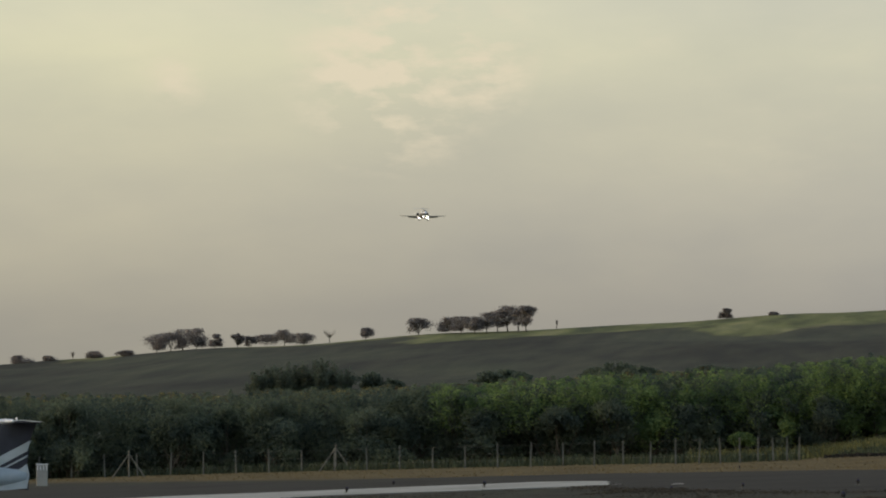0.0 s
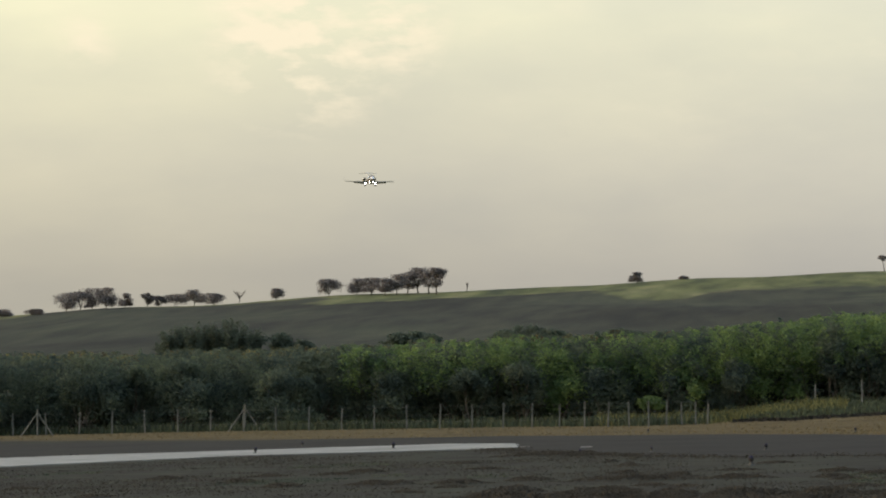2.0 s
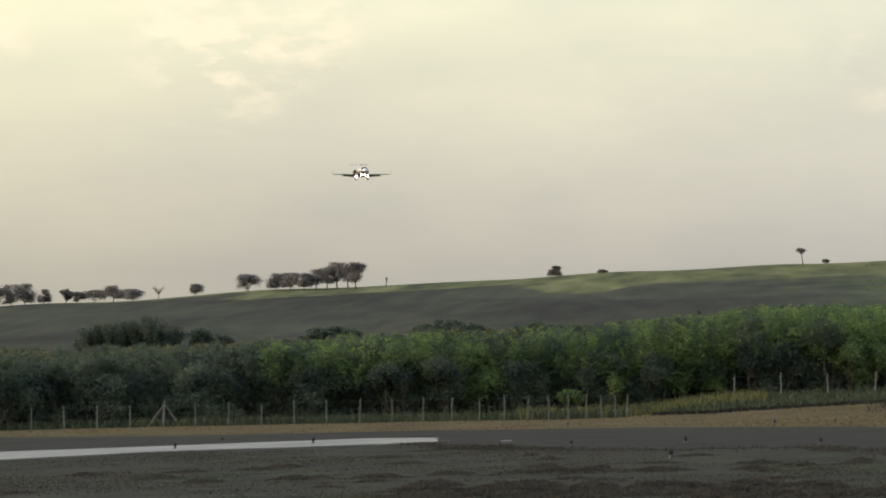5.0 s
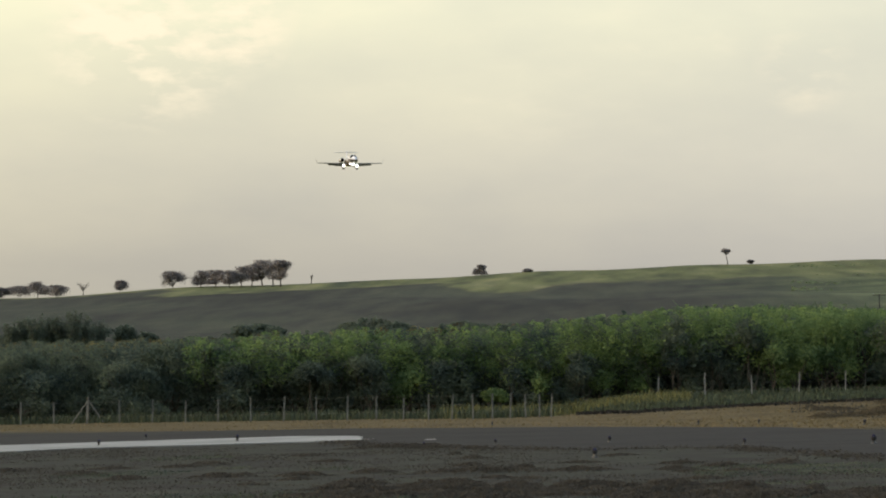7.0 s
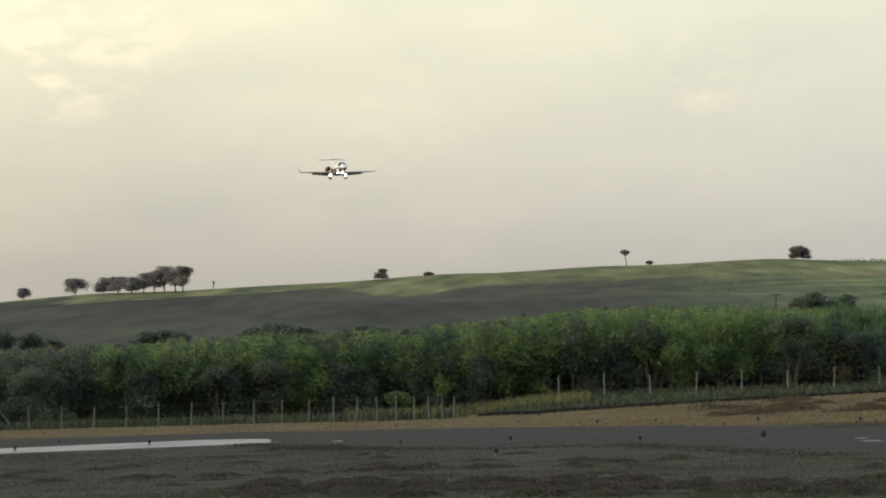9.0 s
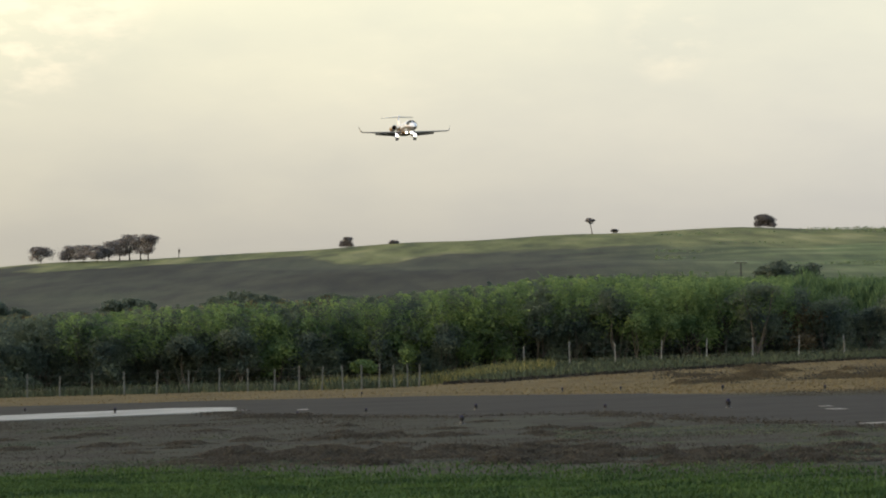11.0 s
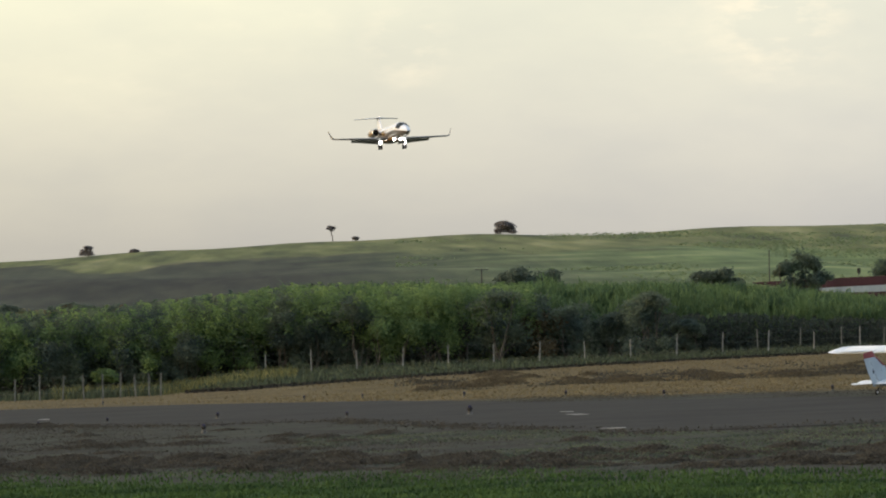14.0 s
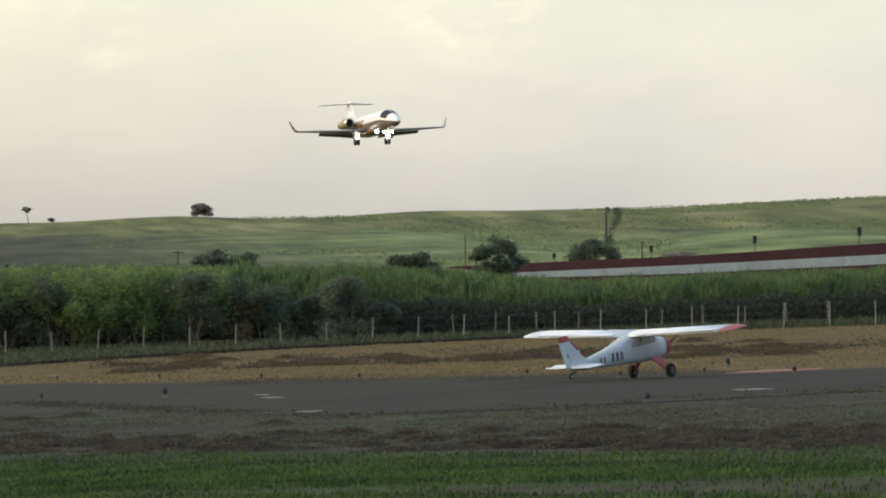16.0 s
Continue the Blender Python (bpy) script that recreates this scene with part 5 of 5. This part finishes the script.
    part("tail_fin", fin_bm([(1.3, -4.6, 3.3, 0.10), (2.0, -5.75, 2.2, 0.10), (3.18, -6.7, 1.55, 0.10)]), M["white"], ob, smooth_faces=True)
    bm = loft(bmesh.new(), body_rings([(-6.3, 3.2, 0.02, 0.02), (-6.5, 3.2, 0.12, 0.12), (-7.4, 3.2, 0.15, 0.14), (-8.3, 3.22, 0.03, 0.03)], 10))
    part("tail_bullet", bm, M["white"], ob, smooth_faces=True)
    part("nose_gear_leg", rod(bmesh.new(), (0, 6.1, 0.1), (0, 6.2, -0.75), 0.06, 0.05), M["gear"], ob)
    wheel(ob, 0, 6.2, -0.78, 0.23, 0.2, "nose_wheel")
    for s in (-1, 1):
        part("nose_gear_door", box(bmesh.new(), (s * 0.24, 6.15, -0.18), (0.03, 0.8, 0.34), bevel=0.01), M["white"], ob)
    bm = bmesh.new()
    ball(bm, (0, 6.36, -0.45), (0.08, 0.05, 0.08))
    part("taxi_light", bm, M["lamp"], ob, "shining nose-gear light")
    return ob


def light_aircraft(m):
    ob = empty("light_aircraft", m, "white high-wing taildragger with red wingtips, cowling and gear, parked", "aeroplane")
    # forward is +y; the wheels' axle is near y = 1.6
    st = [(2.5, 1.02, 0.16, 0.18), (2.42, 1.03, 0.38, 0.34), (1.9, 1.06, 0.468, 0.432)]
    part("cowling", loft(bmesh.new(), body_rings(st, 20, 0.75)), M["red"], ob, "red nose cowling", True)
    st = [(1.9, 1.06, 0.465, 0.43), (1.35, 1.08, 0.50, 0.50), (0.9, 1.20, 0.50, 0.66), (0.0, 1.22, 0.50, 0.66), (-0.9, 1.16, 0.42, 0.54), (-2.2, 1.06, 0.29, 0.38), (-3.6, 0.98, 0.16, 0.24), (-4.55, 0.97, 0.05, 0.15)]
    bm = loft(bmesh.new(), body_rings(st, 20, 0.7))
    bmesh.ops.recalc_face_normals(bm, faces=bm.faces)
    part("fuselage", bm, M["fabric_shade"], ob, smooth_faces=True)
    # fairing behind the cabin up to the wing
    bm = loft(bmesh.new(), body_rings([(0.5, 1.7, 0.46, 0.20), (-0.6, 1.62, 0.40, 0.22), (-1.9, 1.36, 0.22, 0.14), (-3.0, 1.16, 0.06, 0.06)], 14))
    part("turtledeck", bm, M["fabric_shade"], ob, smooth_faces=True)
    for s in (1, -1):
        x = s * 0.512
        for y0, y1 in ((0.50, 0.98), (-0.12, 0.42), (-0.80, -0.22)):
            bm = bmesh.new()
            bm.faces.new([bm.verts.new(p) for p in ((x, y0, 1.34), (x, y1, 1.34), (x * 0.985, y1, 1.72), (x * 0.985, y0 + 0.06, 1.72))])
            r = bmesh.ops.extrude_face_region(bm, geom=list(bm.faces))
            bmesh.ops.translate(bm, vec=(-s * 0.04, 0, 0), verts=[g for g in r["geom"] if isinstance(g, bmesh.types.BMVert)])
            part("cabin_window", bm, M["side_glass"], ob, "pale see-through side window")
        bm = bmesh.new()
        bm.faces.new([bm.verts.new(p) for p in ((s * 0.03, 1.42, 1.50), (s * 0.46, 1.22, 1.44), (s * 0.46, 0.80, 1.86), (s * 0.03, 0.9, 1.88))])
        part("windscreen_pane", bm, M["window"], ob, "sloping windscreen glass")
        # wing: white, with a red tip and a separate aileron
        sec = [(s * xx, yl, 1.83 + 0.02 * xx, c, 0.13, 2.0) for xx, yl, c in ((0.0, 0.95, 1.62), (4.75, 0.95, 1.60))]
        part("wing", wing_bm(sec), M["fabric"], ob, smooth_faces=True)
        tip = [(s * xx, yl, 1.83 + 0.02 * xx, c, t, 2.0) for xx, yl, c, t in ((4.752, 0.95, 1.60, 0.13), (5.15, 0.90, 1.50, 0.12), (5.4, 0.72, 1.20, 0.07), (5.5, 0.5, 0.85, 0.03))]
        part("wingtip", wing_bm(tip), M["red"] if s > 0 else M["fabric"], ob, "red wingtip" if s > 0 else "white upturned wingtip", True)
        part("aileron", wing_bm([(s * xx, -0.34, 1.88 + 0.02 * xx, 0.36, 0.10, 3.0) for xx in (2.9, 4.7)]), M["fabric"], ob)
        part("flap", wing_bm([(s * xx, -0.34, 1.88 + 0.02 * xx, 0.36, 0.10, 6.0) for xx in (0.6, 2.85)]), M["fabric"], ob)
        # landing gear: broad red leg, black tyre
        bm = bmesh.new()
        loft(bm, [[(s * 0.35, 1.45, 0.82), (s * 0.35, 0.75, 0.72), (s * 0.35, 0.75, 0.64), (s * 0.35, 1.45, 0.74)], [(s * 0.86, 1.36, 0.15), (s * 0.86, 1.16, 0.13), (s * 0.86, 1.16, 0.06), (s * 0.86, 1.36, 0.08)]])
        bmesh.ops.recalc_face_normals(bm, faces=bm.faces)
        part("gear_leg", bm, M["red"], ob, "red faired landing gear leg")
        part("axle", rod(bmesh.new(), (s * 0.8, 1.27, 0.09), (s * 1.07, 1.27, 0.08), 0.035), M["stem"], ob)
        wheel(ob, s * 0.98, 1.27, 0.08, 0.30, 0.2, hub="stem")
        part("tailplane", wing_bm([(s * xx, -3.75 - 0.12 * xx, 1.0, c, 0.07, 0) for xx, c in ((0.03, 1.15), (0.85, 0.95), (1.2, 0.6))]), M["fabric"], ob)
        part("elevator", wing_bm([(s * xx, -4.72 - 0.06 * xx, 1.0, c, 0.08, 0) for xx, c in ((0.12, 0.42), (0.85, 0.4), (1.18, 0.26))]), M["fabric"], ob)
    part("tail_fin", fin_bm([(1.0, -3.2, 1.45, 0.07), (1.5, -4.05, 0.85, 0.07), (2.1, -4.72, 0.46, 0.07)]), M["fabric_shade"], ob)
    part("fin_cap", fin_bm([(2.104, -4.72, 0.84, 0.07), (2.28, -4.82, 0.76, 0.065), (2.36, -4.90, 0.6, 0.04)]), M["red"], ob, "dark red fin tip")
    part("rudder", fin_bm([(0.86, -4.64, 0.42, 0.07), (1.5, -4.91, 0.44, 0.07), (2.1, -5.19, 0.38, 0.06)]), M["fabric_shade"], ob)
    # a dark stripe on the fin's nose, a round pale-blue badge and a small dark mark
    bm = bmesh.new()
    rod(bm, (0.0, -3.72, 1.3), (0.0, -4.70, 2.08), 0.05, 0.045, 6)
    part("fin_stripe", bm, M["red"], ob, "dark red stripe along the fin's leading edge")
    part("badge", rod(bmesh.new(), (0.03, -4.25, 1.52), (0.046, -4.25, 1.52), 0.15, 0.15, 20), M["pale_blue"], ob, "round pale blue badge")
    part("rudder_mark", box(bmesh.new(), (0.024, -5.0, 1.5), (0.012, 0.09, 0.16)), M["navy"], ob)
    # registration on the side, as plain bars
    for s in (1, -1):
        for k, (y, w) in enumerate(((-1.46, 0.24), (-1.76, 0.24), (-2.06, 0.24), (-2.62, 0.16), (-2.86, 0.16))):
            half = float(np.interp(-y, [0.9, 2.2, 3.6], [0.42, 0.29, 0.16]))
            part("registration_bar", box(bmesh.new(), (s * (half + 0.004), y, 1.06 if k < 3 else 0.98), (0.012, w * 0.55, 0.38 if k < 3 else 0.34), Matrix.Rotation(s * radians(-5.5), 4, "Z")), M["navy"], ob)
    # tail wheel and propeller
    part("tail_spring", rod(bmesh.new(), (0, -4.3, 0.84), (0, -4.75, 0.74), 0.035, 0.03), M["stem"], ob)
    wheel(ob, 0, -4.86, 0.62 + 0.0, 0.11, 0.08, "tail_wheel")
    part("tail_fork", rod(bmesh.new(), (0, -4.72, 0.78), (0, -4.86, 0.62), 0.035, 0.03), M["black"], ob)
    part("spinner", rod(bmesh.new(), (0, 2.5, 1.02), (0, 2.72, 1.02), 0.13, 0.02, 12), M["red"], ob)
    for s in (1, -1):
        part("propeller_blade", box(bmesh.new(), (s * 0.42, 2.6, 1.02 + s * 0.30), (0.95, 0.035, 0.11), Matrix.Rotation(radians(-35.0), 4, "Y"), bevel=0.012), M["stem"], ob)
    part("exhaust", rod(bmesh.new(), (0.2, 1.95, 0.66), (0.22, 1.8, 0.5), 0.04), M["stem"], ob)
    part("fuel_cap", rod(bmesh.new(), (1.6, 0.4, 1.94), (1.6, 0.4, 2.02), 0.05), M["stem"], ob)
    part("fuel_cap", rod(bmesh.new(), (-1.6, 0.4, 1.94), (-1.6, 0.4, 2.02), 0.05), M["stem"], ob)
    return ob


# parked tail-down on the taxiway's edge, nose up
_bx, _by = 28.75, 145.6
_head = pose(_bx, _by, 0.03 * _bx + 0.03, 0, 0, -44.5) @ pose(0, 0, 0, 0, -1.3, 0)
light_aircraft(_head @ pose(0, 0, 0, 6.8) @ Matrix.Scale(0.865, 4) @ pose(0, -1.27, 0.22))


def parked_tail_aircraft():
    """A parked turboprop with a T-tail, of which little but the tail comes into view; forward is +y, the fin's rear edge at y = 0."""
    x, y = polar(-10.97, 150)
    ob = empty("parked_aircraft", pose(x, y, ground_z(x, y), 0, 0, 96), "parked aircraft with navy and pale blue striped T-tail", "aeroplane")
    st = [(9.6, 1.35, 0.1, 0.1), (8.8, 1.35, 0.5, 0.5), (6.5, 1.4, 0.7, 0.75), (3.5, 1.4, 0.66, 0.7), (1.6, 1.42, 0.4, 0.42), (0.2, 1.45, 0.12, 0.2)]
    part("fuselage", loft(bmesh.new(), body_rings(st, 16)), M["pale_blue"], ob, smooth_faces=True)
    part("tail_fin", fin_bm([(0.95, 2.35, 2.2, 0.08), (1.9, 1.95, 1.75, 0.08), (2.75, 1.6, 1.5, 0.08), (3.38, 1.25, 1.38, 0.08)]), M["navy"], ob)
    # slanting stripes on both sides of the fin
    for s in (-1, 1):
        for pts in (((1.5, 2.0), (0.08, 2.74), (0.19, 2.35), (1.5, 1.66)), ((1.5, 1.53), (0.17, 2.22), (0.2, 2.14), (1.5, 1.46)), ((1.5, 0.98), (0.21, 1.89), (0.13, 1.49), (0.2, 1.0), (1.5, 0.9))):
            bm = bmesh.new()
            f = bm.faces.new([bm.verts.new((s * 0.085, py, pz)) for py, pz in pts])
            r = bmesh.ops.extrude_face_region(bm, geom=[f])
            bmesh.ops.translate(bm, vec=(s * 0.012, 0, 0), verts=[g for g in r["geom"] if isinstance(g, bmesh.types.BMVert)])
            part("fin_stripe", bm, M["pale_blue"], ob, "pale blue slanting stripe")
        part("tailplane", wing_bm([(s * xx, 0.95 - 0.2 * xx, 3.40, c, 0.08, 0) for xx, c in ((0.0, 1.2), (2.1, 0.75))]), M["navy"], ob)
        part("tailplane_edge", rod(bmesh.new(), (s * 0.1, 0.96, 3.43), (s * 2.1, 0.54, 3.43), 0.035), M["white"], ob, "pale front edge")
        part("wing", wing_bm([(s * xx, 6.6, 1.1 + 0.06 * xx, c, 0.12, 0) for xx, c in ((0.4, 2.0), (6.0, 1.2))]), M["white"], ob)
        part("gear_leg", rod(bmesh.new(), (s * 1.6, 5.8, 0.3), (s * 1.6, 5.8, 1.2), 0.07), M["gear"], ob)
        wheel(ob, s * 1.6, 5.8, 0.3, 0.3, 0.2)
    bm = bmesh.new()
    ball(bm, (0, 1.0, 3.42), (0.12, 0.45, 0.1))
    part("tail_bullet", bm, M["white"], ob, "white fairing on the fin's top", True)
    part("beacon", rod(bmesh.new(), (0, 0.6, 3.46), (0, 0.6, 3.58), 0.05, 0.03), M["white"], ob)
    part("static_wick", rod(bmesh.new(), (0, -0.02, 3.40), (0, -0.28, 3.38), 0.02, 0.012, 5), M["stem"], ob)
    part("nose_gear_leg", rod(bmesh.new(), (0, 8.2, 0.25), (0, 8.2, 1.0), 0.06), M["gear"], ob)
    wheel(ob, 0, 8.2, 0.26, 0.26, 0.16)
    return ob


parked_tail_aircraft()


def cabinet():
    x, y = polar(-10.94, 268)
    ob = empty("equipment_cabinet", pose(x, y, ground_z(x, y), 0, 0, 12), "pale grey equipment cabinet with white slotted top", "cabinet")
    part("body", box(bmesh.new(), (0, 0, 0.7), (0.72, 0.6, 1.4), bevel=0.02), M["plaster"], ob)
    part("top_frame", box(bmesh.new(), (0, 0, 1.43), (0.82, 0.66, 0.06), bevel=0.01), M["white"], ob)
    for k in range(4):
        part("vent_slat", box(bmesh.new(), (-0.3 + 0.2 * k, -0.31, 1.2), (0.06, 0.03, 0.28)), M["white"], ob)
    part("door", box(bmesh.new(), (0, -0.305, 0.6), (0.6, 0.02, 0.95)), M["plaster"], ob)


cabinet()

jet = business_jet()


def motions():
    # the jet's glide towards the runway: seconds and its place; it holds its heading, nose a little up
    JET = [
        (0.0, -123.0, 1241.6, 66.9),
        (0.5, -117.5, 1213.3, 65.3),
        (1.0, -112.1, 1185.0, 63.4),
        (1.5, -106.7, 1156.8, 61.6),
        (2.0, -101.7, 1128.6, 59.8),
        (2.5, -96.0, 1100.5, 58.1),
        (3.0, -90.4, 1072.5, 56.7),
        (5.5, -63.7, 933.0, 50.7),
        (6.0, -58.3, 905.3, 49.8),
        (6.5, -53.1, 877.6, 48.9),
        (7.0, -47.9, 850.0, 47.9),
        (7.5, -42.6, 822.4, 46.6),
        (8.0, -36.4, 790.0, 44.3),
        (10.5, -10.8, 652.2, 37.9),
        (11.0, -5.7, 624.9, 36.6),
        (11.5, -0.7, 597.7, 35.1),
        (12.0, 4.4, 570.5, 33.8),
        (12.5, 9.4, 543.3, 32.7),
        (13.0, 14.3, 516.2, 31.3),
        (13.5, 19.3, 489.1, 29.6),
        (14.0, 24.2, 461.9, 27.7),
        (14.5, 29.1, 434.8, 25.9),
        (15.0, 34.0, 407.6, 24.1),
        (15.5, 39.0, 380.4, 22.4),
        (16.0, 43.7, 353.1, 20.8),
    ]
    roll = lambda t: float(np.interp(t, [0, 7, 10.5, 13.5, 16], [0.0, 0.6, 1.4, 1.8, 2.2]))
    turn = lambda t: float(np.interp(t, [0, 12, 16], [190.0, 189.5, 188.4]))
    walk(jet, [(t, pose(x, y, z, 1.8, roll(t), turn(t))) for t, x, y, z in JET])


motions()
